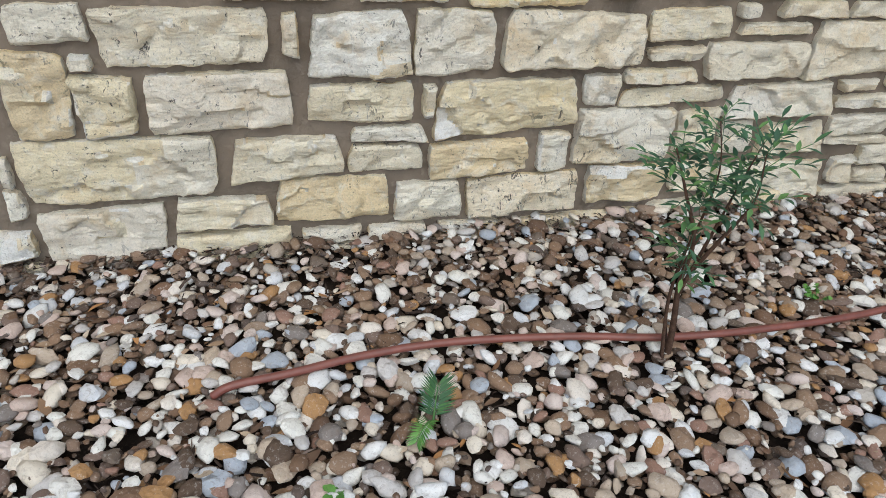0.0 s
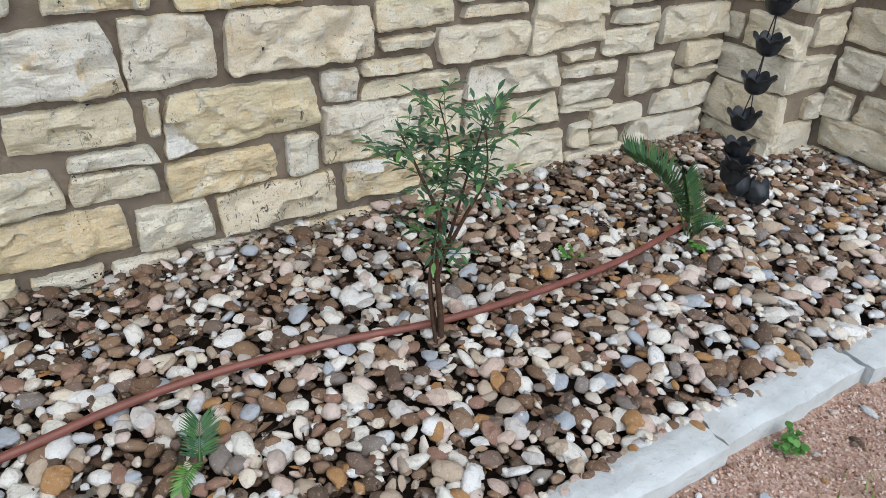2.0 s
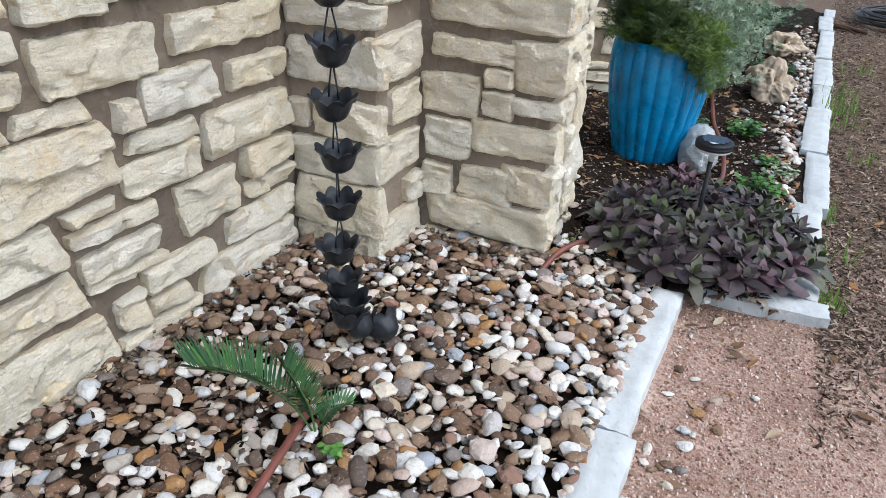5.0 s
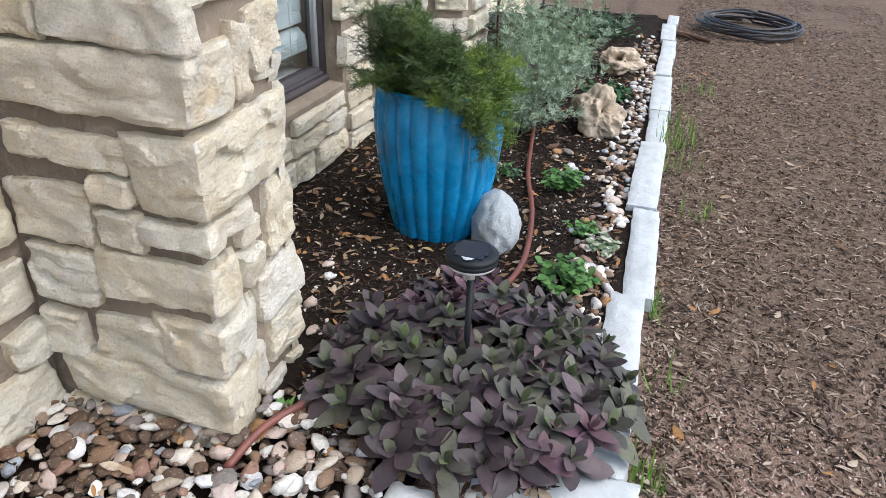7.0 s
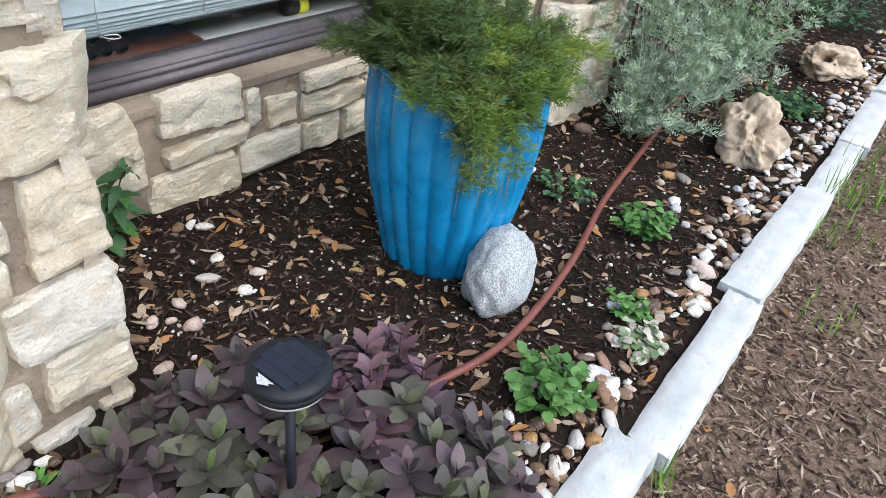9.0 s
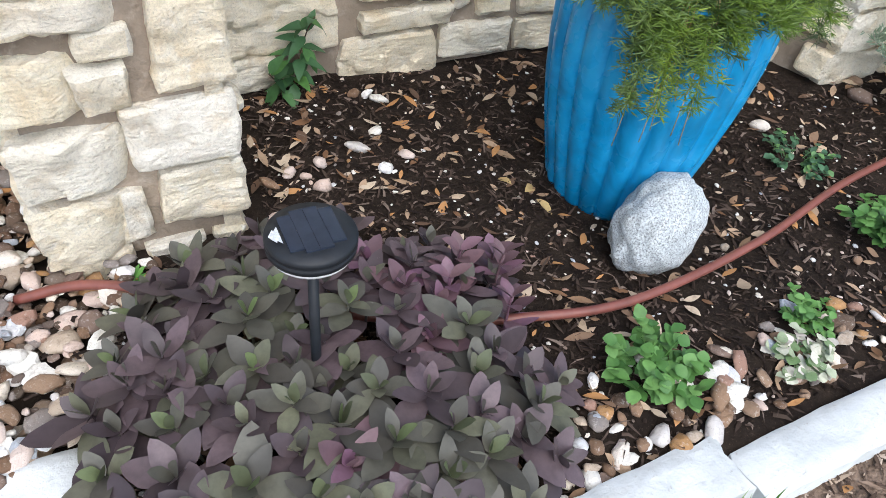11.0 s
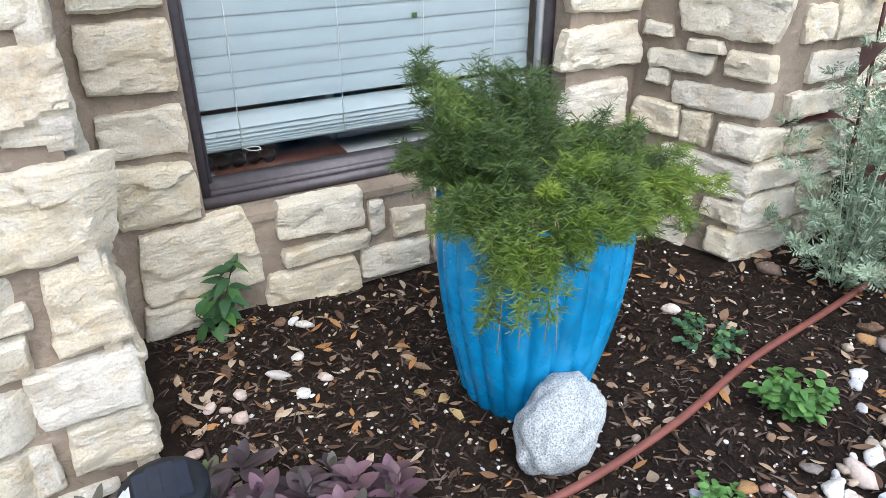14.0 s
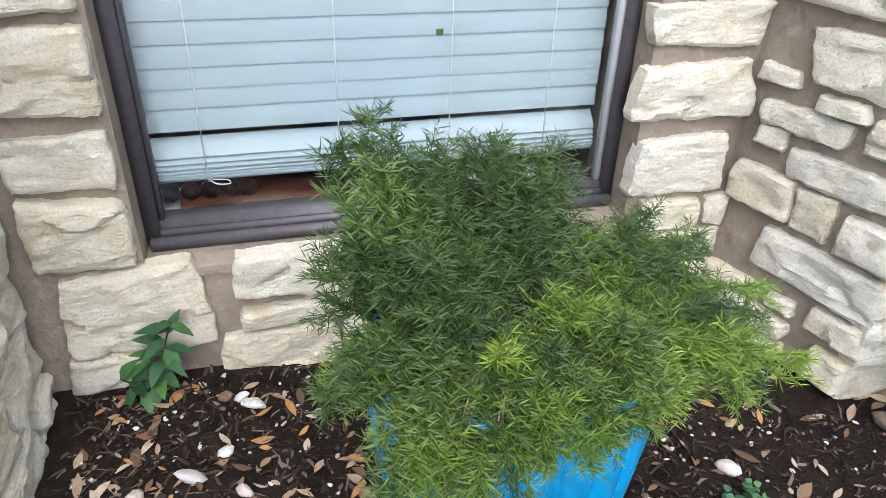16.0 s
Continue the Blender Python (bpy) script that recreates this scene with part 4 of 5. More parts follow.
def herb(name, label, category, at, size, count, mat, lw, seed, height=0.1, round_leaf=0.55):
    """A low clump of small broad leaves on thin stalks."""
    random.seed(seed)
    ob = root(name, label, category, at)
    for k in range(count):
        sprig = Geo()
        a, r = rnd(0, 2 * math.pi), size * math.sqrt(random.random())
        base = Vector((0.25 * r * math.cos(a), 0.25 * r * math.sin(a), 0))
        top = Vector((r * math.cos(a), r * math.sin(a), height * rnd(0.35, 1.0) * (1.15 - 0.6 * r / size)))
        tube(sprig, [base, (base + top) / 2 + Vector((0, 0, 0.01)), top], 0.0012, 4, False)
        stalk = None if count > 40 else part("sprig", sprig, mat, ob)
        for m in range(6):
            d = Vector((math.cos(a) + rnd(-1.2, 1.2), math.sin(a) + rnd(-1.2, 1.2), rnd(-0.1, 0.5))).normalized()
            o = base.lerp(top, 0.4 + 0.6 * m / 5) + Vector((0, 0, 0.008))
            one = Geo() if stalk else sprig
            leaf(one, o - d * 0.003, d, (rnd(-0.4, 0.4), rnd(-0.4, 0.4), 1), lw * rnd(0.75, 1.25), lw * round_leaf * rnd(0.95, 1.25) * 1.5, 0.2, rnd(0.1, 0.4), 6, 0.5, 0.5)
            if stalk:
                part("leaf", one, mat, stalk)
        if not stalk:
            tagged(part("sprig", sprig, mat, ob), kind="stuff")
    return ob


herb("green_herb", "leafy bright green herb clump in dark soil", "herb", (4.0, -1.5, -0.01), 0.095, 34, MINT, 0.03, 21, 0.11)
herb("green_herb", "leafy bright green herb clump in dark soil", "herb", (4.84, -1.36, -0.01), 0.095, 30, MINT, 0.03, 22, 0.11)
herb("green_herb", "small darker green herb clump beside the pot", "herb", (4.85, -1.06, -0.01), 0.11, 24, NANDINA, 0.02, 23, 0.08)
herb("dark_herb", "low dark green herb clump by porous rocks", "herb", (6.35, -1.38, -0.01), 0.17, 60, SAGO, 0.03, 24, 0.12)
herb("weed_sprout", "small green weed growing through pebbles", "weed", (1.45, -0.6, 0.0), 0.04, 6, SPROUT, 0.015, 25, 0.06)
herb("weed_sprout", "small green weed growing beside the kerb", "weed", (1.44, -1.425, -0.06), 0.04, 7, SPROUT, 0.02, 26, 0.07)
herb("weed_sprout", "tiny green weed under the sago palm", "weed", (1.86, -0.75, 0.0), 0.03, 5, SPROUT, 0.02, 27, 0.03)
herb("weed_sprout", "tiny green sprout on the granite path", "weed", (1.98, -1.62, -0.06), 0.015, 2, GRASS, 0.024, 28, 0.03, 0.3)
herb("weed_sprout", "tiny green sprout among pebbles", "weed", (-0.02, -1.02, 0.0), 0.02, 4, SPROUT, 0.02, 29, 0.03)
vari = herb("variegated_herb", "low green and cream variegated herb edging the bed", "herb", (4.42, -1.5, -0.01), 0.07, 22, MINT, 0.02, 30, 0.06)
herb("variegated_herb", "low cream and pink variegated herb edging the bed", "herb", (4.32, -1.585, -0.01), 0.07, 26, PALE_EDGE, 0.022, 31, 0.055, 0.75)


def vine():
    random.seed(41)
    ob = root("climbing_vine", "small green vine with glossy leaves against the stone wall", "vine", (3.62, -0.4, 0.0))
    st, lv = Geo(), Geo()
    c = curve_points([(0, 0, 0), (0.02, 0.01, 0.1), (0.05, 0.02, 0.19), (0.07, 0.0, 0.25)], 6)
    tube(st, c, 0.002, 5)
    c2 = curve_points([(0, 0, 0), (-0.03, 0, 0.07), (-0.06, -0.02, 0.12)], 5)
    tube(st, c2, 0.002, 5)
    for i, p in enumerate(c[4:] + c2[3:] + c[2:12]):
        d = Vector((rnd(-1, 1), rnd(-1, 0.2), rnd(-0.5, 0.5))).normalized()
        leaf(lv, p, d, (0, -0.3, 1), rnd(0.055, 0.08), rnd(0.028, 0.04), 0.2, rnd(0.2, 0.7), 5, 0.35)
    part("stem", st, BARK, ob)
    part("leaves", lv, SAGO, ob)


vine()


def rosettes():
    """The broad mat of dusky purple leaves: whorls of large outer leaves about a small green heart."""
    random.seed(61)
    ob = root("purple_groundcover", "spreading mat of dusky purple and grey-green fleshy leaves", "groundcover", (3.42, -1.34, 0.0))
    hearts = {"PURPLE": (PURPLE, DUSK_GREEN), "GREEN": (DUSK_GREEN, HEART), "PINK": (VIOLET, VIOLET)}
    done, tries = [], 0
    while len(done) < 98 and tries < 12000:
        tries += 1
        u, v = rnd(-1, 1), rnd(-1, 1)
        if u * u + v * v > 1:
            continue
        x, y = 0.385 * u, 0.4 * v
        if x < 0.0 and y > 0.4 + 0.3 * (x + 0.05) or x > 0.12 and y > 0.26 or x > 0.27 and -0.12 < y < 0.06:
            continue
        # bare soil shows behind the lamp
        if y > 0.2 and random.random() < 0.35:
            continue
        if any((x - a) ** 2 + (y - b) ** 2 < 0.06 ** 2 for a, b in done):
            continue
        done.append((x, y))
        edge = u * u + v * v
        z = 0.028 + 0.098 * (1 - edge) ** 0.55 * rnd(0.7, 1.15) + 0.015 * random.random()
        if abs(x + 0.02) < 0.06 and -0.1 < y < 0.12:
            z *= 0.8
        c = Vector((x, y, z))
        tilt = Vector((u * 0.55 * edge + rnd(-0.18, 0.18), v * 0.55 * edge + rnd(-0.18, 0.18), 1)).normalized()
        kind = "PINK" if random.random() < (0.38 if x > 0.12 and y > -0.05 else 0.06) else "GREEN" if random.random() < 0.3 + 0.2 * (y < -0.05) else "PURPLE"
        outer, heart = hearts[kind]
        turn, big = rnd(0, 6.28), rnd(0.82, 1.15)
        ros = Geo()
        tube(ros, [(x * 0.9, y * 0.9, -0.02), c - tilt * 0.01, c + tilt * 0.012], 0.003, 5, False)
        rosette = part("rosette", ros, outer, ob, {"PURPLE": "", "GREEN": "grey-green rosette", "PINK": "violet young rosette"}[kind])
        s = tilt.orthogonal().normalized()
        t = tilt.cross(s)
        for k in range(10):
            pair, lay_ = k // 2, k / 9
            a = turn + (k % 2) * math.pi + pair * 1.35 + rnd(-0.25, 0.25)
            out = s * math.cos(a) + t * math.sin(a)
            d = (out * (1 - 0.78 * lay_ ** 1.4) + tilt * (0.02 + 0.9 * lay_ ** 1.3) + Vector((rnd(-0.12, 0.12), rnd(-0.12, 0.12), rnd(-0.14, 0.14)))).normalized()
            size = big * (1.08 - 0.68 * lay_)
            one = Geo()
            leaf(one, c + tilt * (0.022 * lay_ - 0.006), d, tilt, rnd(0.086, 0.108) * size, rnd(0.048, 0.06) * size, rnd(0.06, 0.2), rnd(-0.15, 0.35), 9, 0.5, 0.55)
            part("leaf", one, heart if k > 7 else outer, rosette)
    # upright reddish sprigs at the far side
    for x, y, h in ((0.36, 0.1, 0.13), (0.31, 0.17, 0.15), (0.4, 0.16, 0.1), (0.27, 0.1, 0.14), (0.35, 0.02, 0.1)):
        ros = Geo()
        lean = Vector((rnd(-0.2, 0.35), rnd(-0.2, 0.25), 1)).normalized()
        tube(ros, [(x, y, -0.02), Vector((x, y, 0)) + lean * h], 0.003, 5, False)
        sprig = part("sprig", ros, VIOLET, ob, "upright reddish violet sprig")
        for k in range(10):
            a, f = (k % 2) * math.pi + (k // 2) * 1.5, (k // 2) / 4
            one = Geo()
            leaf(one, Vector((x, y, 0)) + lean * h * (0.25 + 0.75 * f), (math.cos(a), math.sin(a), 0.25 + 0.8 * f), lean, 0.076 * (1.05 - 0.4 * f), 0.042 * (1.05 - 0.4 * f), 0.35, rnd(0.0, 0.3), 7, 0.5, 0.55)
            part("leaf", one, VIOLET, sprig)


HEART = foliage("young_green_heart_leaf", (0.085, 0.095, 0.055), (0.12, 0.145, 0.075), (0.15, 0.21, 0.08), 0.5)
VIOLET = foliage("violet_leaf", (0.1, 0.058, 0.07), (0.155, 0.092, 0.102), (0.18, 0.09, 0.145), 0.45)
rosettes()


def wormwood(at, spread, height, count, seed):
    random.seed(seed)
    ob = root("silver_wormwood", "feathery silver-green wormwood shrub in dark soil", "shrub", at)
    for k in range(count):
        st, lv = Geo(), Geo()
        a, r = rnd(0, 2 * math.pi), spread * random.random() ** 0.6
        top = Vector((r * math.cos(a), r * math.sin(a) * 0.85, height * rnd(0.3, 1.12) * (1 - 0.3 * (r / spread) ** 2)))
        c = curve_points([(0.12 * top.x, 0.12 * top.y, 0), (0.5 * top.x, 0.5 * top.y, top.z * 0.6), tuple(top)], 6)
        tube(st, c, [0.003 * (1 - 0.07 * i) for i in range(len(c))], 4, False)
        for i in range(2, len(c)):
            for _ in range(2 if i < 9 else 4):
                # a divided leaf: a short rib with narrow lobes in one fan
                d = (ball_dir(-0.5, 0.8) + Vector((0, 0, 0.25))).normalized()
                across = d.cross(ball_dir()).normalized()
                rib = rnd(0.03, 0.06)
                for s in range(9):
                    side = across * (1 if s % 2 else -1) * (0.9 if s < 8 else 0.0)
                    q = c[i] + d * rib * (0.25 + 0.75 * s / 8)
                    leaf(lv, q, d * 0.8 + side + ball_dir(-1, 1) * 0.2, d.cross(across), rnd(0.014, 0.026), 0.0055, 0.1, 0.25, 4, 0.6)
        stem = part("sprig", st, SILVER, ob)
        part("leaves", lv, SILVER, stem)


wormwood((5.5, -1.02, 0.0), 0.42, 0.72, 34, 71)
wormwood((6.15, -1.1, 0.0), 0.46, 0.7, 34, 72)
wormwood((5.75, -0.9, 0.0), 0.26, 0.6, 18, 73)


def canna(at, seed):
    random.seed(seed)
    ob = root("dark_canna", "dark maroon leafy stalk rising behind the wormwood", "plant", at)
    st, lv = Geo(), Geo()
    tube(st, curve_points([(0, 0, 0), (-0.02, 0, 0.4), (-0.06, 0, 0.85)], 6), 0.007, 7)
    for z, a in ((0.45, 2.8), (0.62, 5.6), (0.7, 3.6), (0.82, 5.0), (0.84, 2.2), (0.3, 4.4)):
        leaf(lv, (-0.03, 0, z), (math.cos(a), math.sin(a), 0.9), (0, 0, 1), rnd(0.2, 0.3), rnd(0.075, 0.1), 0.3, 0.9, 7, 0.45)
    part("stalk", st, MAROON, ob)
    part("leaves", lv, MAROON, ob)


canna((5.7, -0.83, 0.0), 81)
herb("flowering_herb", "loose green herb clump at the far end of the bed", "herb", (7.1, -0.95, 0.0), 0.3, 60, MINT, 0.035, 83, 0.32)
herb("flowering_herb", "loose green herb clump at the far end of the bed", "herb", (8.2, -1.2, 0.0), 0.3, 60, SAGO, 0.035, 84, 0.3)

far_pot = root("dark_pot", "dark grey round pot standing far along the bed", "plant pot", (6.6, -0.68, 0.0))
g = Geo()
lathe(g, [(0.001, 0.0), (0.13, 0.0), (0.16, 0.1), (0.18, 0.25), (0.19, 0.36), (0.2, 0.38), (0.185, 0.385), (0.17, 0.3), (0.001, 0.29)], 32)
part("body", g, BLACK_PLASTIC, far_pot)

coil = root("coiled_hose", "coiled dark grey garden hose lying on mulch", "hose", (9.5, -2.45, -0.05))
g = Geo()
random.seed(91)
pts = []
for i in range(9 * 24):
    a = 2 * math.pi * i / 24
    turn = i // 24
    r = 0.42 + 0.05 * math.sin(turn * 2.4) + 0.02 * math.sin(a * 2 + turn)
    pts.append((r * 1.15 * math.cos(a) + 0.03 * math.sin(turn), r * math.sin(a) + 0.03 * math.cos(turn * 3), 0.014 + 0.011 * turn + 0.008 * math.sin(a * 3 + turn)))
tube(g, pts, 0.011, 7)
part("tube", g, plain("dark_grey_hose", (0.045, 0.046, 0.05), 0.45, 0, 15, 0.2, 0.05), coil)


grass_geo = Geo()


def grass_tuft(at, n, h, seed, spread=0.03):
    random.seed(seed)
    g = grass_geo
    for _ in range(n):
        a = rnd(0, 6.28)
        d = Vector((math.cos(a) * rnd(0.2, 0.9), math.sin(a) * rnd(0.2, 0.9), 1)).normalized()
        leaf(g, (at[0] + rnd(-spread, spread), at[1] + rnd(-spread, spread), at[2]), d, (math.cos(a), math.sin(a), 0.2), h * rnd(0.5, 1.2), rnd(0.004, 0.007), 0.3, rnd(0.1, 0.6), 4, 0.25)


for at, n, h, seed, spread in (((3.99, -1.81, -0.06), 9, 0.13, 1, 0.02), ((5.75, -1.83, -0.06), 40, 0.16, 2, 0.1), ((5.4, -1.86, -0.06), 26, 0.12, 3, 0.1), ((3.25, -1.82, -0.06), 22, 0.1, 4, 0.05), ((6.05, -1.84, -0.06), 22, 0.15, 5, 0.1),
                               ((3.62, -1.84, -0.06), 7, 0.12, 6, 0.04), ((4.9, -1.95, -0.06), 20, 0.07, 7, 0.09), ((6.9, -1.95, -0.06), 26, 0.1, 8, 0.12), ((1.42, -1.6, -0.06), 14, 0.08, 9, 0.08), ((1.75, -1.55, -0.06), 10, 0.07, 10, 0.08)):
    grass_tuft(at, n, h, seed, spread)
tagged(new("grass", grass_geo.mesh("grass", GRASS)), "thin tufts of green grass along the kerb", "grass", kind="stuff")

# ---- fallen branch, garden stake and a weed ----
g = Geo()
tube(g, curve_points([(8.92, -1.62, path_height(8.9, -1.7) + 0.03), (8.86, -1.85, path_height(8.86, -1.85) + 0.035), (8.74, -2.08, path_height(8.74, -2.08) + 0.02)], 6), [0.03 - 0.0012 * k for k in range(13)], 8)
tube(g, curve_points([(8.86, -1.82, path_height(8.86, -1.85) + 0.035), (8.7, -1.93, path_height(8.7, -1.95) + 0.03), (8.55, -1.97, path_height(8.55, -1.97) + 0.02)], 6), [0.014 - 0.0007 * k for k in range(13)], 6)
tagged(new("fallen_branch", g.mesh("fallen_branch", BARK)), "brown forked branch lying on the bark mulch", "branch")
g = Geo()
tube(g, [(7.5, -0.76, -0.05), (7.5, -0.76, 0.42)], 0.009, 8)
tagged(new("garden_stake", g.mesh("garden_stake", BLACK_PLASTIC)), "thin dark garden stake standing in the soil", "stake")
random.seed(77)
weed = root("weed", "small green weed growing at the foot of the stone pier", "weed", (3.13, -0.93, -0.02))
for k in range(14):
    g = Geo()
    a = rnd(0, 6.28)
    leaf(g, (0.01 * math.cos(a), 0.01 * math.sin(a), 0.015), (math.cos(a), math.sin(a), rnd(0.3, 1.1)), (0, 0, 1), rnd(0.03, 0.055), rnd(0.008, 0.014), 0.3, 0.2, 5, 0.5)
    part("leaf", g, SPROUT, weed)

# ---- the wall stones ----
stone_count = [0]


def stone_mesh(w, h, seed, deep=0.03, bold=1.0):
    """A pitched limestone block: a rough outline and a front of chipped planes, standing proud of the mortar."""
    rng = random.Random(seed)
    nx, nz = max(6, min(44, int(w / 0.0095))), max(6, min(20, int(h / 0.0095)))
    plates = [(rng.uniform(-w / 2, w / 2), rng.uniform(-h / 2, h / 2), rng.uniform(0.72, 1.08) * deep, bold * rng.uniform(-0.16, 0.16), bold * rng.uniform(-0.3, 0.2)) for _ in range(3 + int(w * h / 0.005))]
    skew = [rng.uniform(-0.09, 0.09) for _ in range(4)]
    corner = [rng.uniform(0.0, 0.07) for _ in range(4)]
    v = []
    for j in range(nz + 1):
        for i in range(nx + 1):
            a, b = 2 * i / nx - 1, 2 * j / nz - 1
            a, b = math.copysign(abs(a) ** 0.8, a), math.copysign(abs(b) ** 0.8, b)
            k = corner[(a > 0) + 2 * (b > 0)]
            cut = 1 - k * (abs(a) * abs(b)) ** 3
            x = a * w / 2 * cut * (1 + skew[0] * b) + (0.006 * noise.noise((a * 0.5, b * h * 16, seed * 3.1)) + 0.0025 * noise.noise((a, b * h * 70, seed * 1.7)) if abs(a) > 0.9 else 0)
            z = b * h / 2 * cut * (1 + skew[1] * a) + (0.006 * noise.noise((a * w * 11, b * 0.5, seed * 5.7)) + 0.0025 * noise.noise((a * w * 50, b, seed * 2.9)) if abs(b) > 0.9 else 0)
            edge = max(abs(a), abs(b))
            wx, wz = x + 0.02 * noise.noise((x * 26, z * 26, seed + 0.5)), z + 0.014 * noise.noise((x * 26, z * 26, seed + 7.5))
            near2 = sorted(((wx - p) ** 2 + 2.2 * (wz - q) ** 2, dd + gx_ * (wx - p) + gz_ * (wz - q)) for p, q, dd, gx_, gz_ in plates)[:2]
            mixed = max(0.0, min(1.0, (math.sqrt(near2[1][0]) - math.sqrt(near2[0][0])) / 0.014))
            d = near2[0][1] * (0.5 + 0.5 * mixed) + near2[1][1] * (0.5 - 0.5 * mixed)
            d = max(deep * 0.3, min(d, deep * 1.5)) * (1 - 0.3 * edge ** 14)
            d += 0.004 * noise.noise((x * 24, z * 40, seed)) + 0.003 * noise.noise((x * 70, z * 100, seed))
            v.append((x, -max(0.006, d), z))
    n = len(v)
    ring = [i for i in range(nx + 1)] + [j * (nx + 1) + nx for j in range(1, nz + 1)] + [nz * (nx + 1) + i for i in range(nx - 1, -1, -1)] + [j * (nx + 1) for j in range(nz - 1, 0, -1)]
    v += [(v[k][0] * 1.01, 0.02, v[k][2] * 1.01) for k in ring]
    m = len(ring)
    f = [(j * (nx + 1) + i, j * (nx + 1) + i + 1, (j + 1) * (nx + 1) + i + 1, (j + 1) * (nx + 1) + i) for j in range(nz) for i in range(nx)]
    f += [(ring[(k + 1) % m], ring[k], n + k, n + (k + 1) % m) for k in range(m)]
    me = bpy.data.meshes.new("stone")
    me.from_pydata(v, [], f)
    me.materials.append(STONE)
    me.polygons.foreach_set("use_smooth", [True] * len(me.polygons))
    me.set_sharp_from_angle(angle=radians(28))
    return me


def lay(on, face, at, rects, turn=None):
    """Stones on the wall's face at y = at or x = at: rows of middle along the wall, middle height, width and height."""
    for c, z, w, h in rects:
        stone_count[0] += 1
        k = stone_count[0]
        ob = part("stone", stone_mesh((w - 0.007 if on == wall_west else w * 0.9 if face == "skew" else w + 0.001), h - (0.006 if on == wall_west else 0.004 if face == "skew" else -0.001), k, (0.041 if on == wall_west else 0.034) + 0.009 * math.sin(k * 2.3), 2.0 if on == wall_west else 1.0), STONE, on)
        tilt = 1.6 * math.sin(k * 1.9)
        if face == "skew":
            a = radians(3.5)
            ob.matrix_basis = pose(3.005 + (c - 3.005) * 0.915, at + (c - 3.005) * math.tan(a), z, 0, 0, 3.5) @ pose(0, 0, 0, 0, tilt, 0)
        elif face == "along":
            a = radians(at)
            ob.matrix_basis = pose(5.15 + c * math.cos(a), -0.31 + c * math.sin(a), z, 0, 0, at) @ pose(0, 0, 0, 0, tilt, 0)
        elif face == "y":
            ob.matrix_basis = pose(c, at, z, 0, tilt, 0)
        else:
            ob.matrix_basis = pose(at, c, z, 0, 0, -90 if turn is None else turn) @ pose(0, 0, 0, 0, tilt, 0)


def courses(u0, u1, z0, z1, seed):
    """Uneven ashlar courses for the stretches between."""
    rng = random.Random(seed)
    out, z = [], z0
    while z < z1 - 0.05:
        h = min(rng.uniform(0.09, 0.19), z1 - z)
        u = u0
        while u < u1 - 0.03:
            w = min(rng.uniform(0.14, 0.42), u1 - u)
            if u1 - u - w < 0.08:
                w = u1 - u
            if h > 0.15 and rng.random() < 0.25:
                out += [(u + w / 2, z + h * 0.27, w - 0.018, h * 0.5 - 0.016), (u + w / 2, z + h * 0.75, w - 0.018, h * 0.46 - 0.016)]
            else:
                out.append((u + w / 2, z + h / 2, w - 0.018, h - 0.018))
            u += w
        z += h
    return out


lay(wall_west, "y", 0, [(1.950, 0.92, 0.230, 0.06), (-0.600, 0.68, 0.190, 0.10), (-0.030, 0.76, 0.310, 0.06), (0.300, 0.76, 0.250, 0.07), (0.660, 0.74, 0.370, 0.07), (1.380, 0.69, 0.070, 0.05), (2.020, 0.79, 0.360, 0.14), (2.470, 0.80, 0.460, 0.11), (-0.540, 0.58, 0.060, 0.04), (-0.280, 0.64, 0.430, 0.15), (-0.010, 0.64, 0.050, 0.12), (0.180, 0.61, 0.280, 0.18), (0.450, 0.61, 0.240, 0.19), (0.820, 0.61, 0.450, 0.17), (1.160, 0.56, 0.190, 0.04)])
lay(wall_west, "y", 0, [(1.190, 0.65, 0.280, 0.10), (1.460, 0.53, 0.370, 0.12), (1.500, 0.63, 0.270, 0.04), (1.830, 0.56, 0.340, 0.18), (2.060, 0.64, 0.070, 0.08), (2.170, 0.55, 0.260, 0.06), (2.250, 0.66, 0.270, 0.12), (2.567, 0.65, 0.265, 0.09), (-0.660, 0.49, 0.160, 0.24), (-0.500, 0.46, 0.150, 0.17), (-0.210, 0.46, 0.390, 0.17), (0.180, 0.44, 0.310, 0.12), (0.380, 0.44, 0.040, 0.10), (0.630, 0.41, 0.450, 0.17), (0.930, 0.45, 0.120, 0.10)])
lay(wall_west, "y", 0, [(1.130, 0.49, 0.260, 0.05), (1.190, 0.42, 0.370, 0.06), (1.600, 0.39, 0.400, 0.12), (1.900, 0.43, 0.160, 0.04), (2.150, 0.46, 0.280, 0.11), (2.505, 0.50, 0.390, 0.14), (-0.790, 0.28, 0.030, 0.09), (-0.500, 0.27, 0.520, 0.19), (-0.040, 0.28, 0.320, 0.13), (0.250, 0.26, 0.230, 0.09), (0.260, 0.34, 0.230, 0.05), (0.550, 0.24, 0.330, 0.12), (0.800, 0.25, 0.110, 0.14), (1.040, 0.29, 0.350, 0.19), (1.310, 0.29, 0.160, 0.16)])
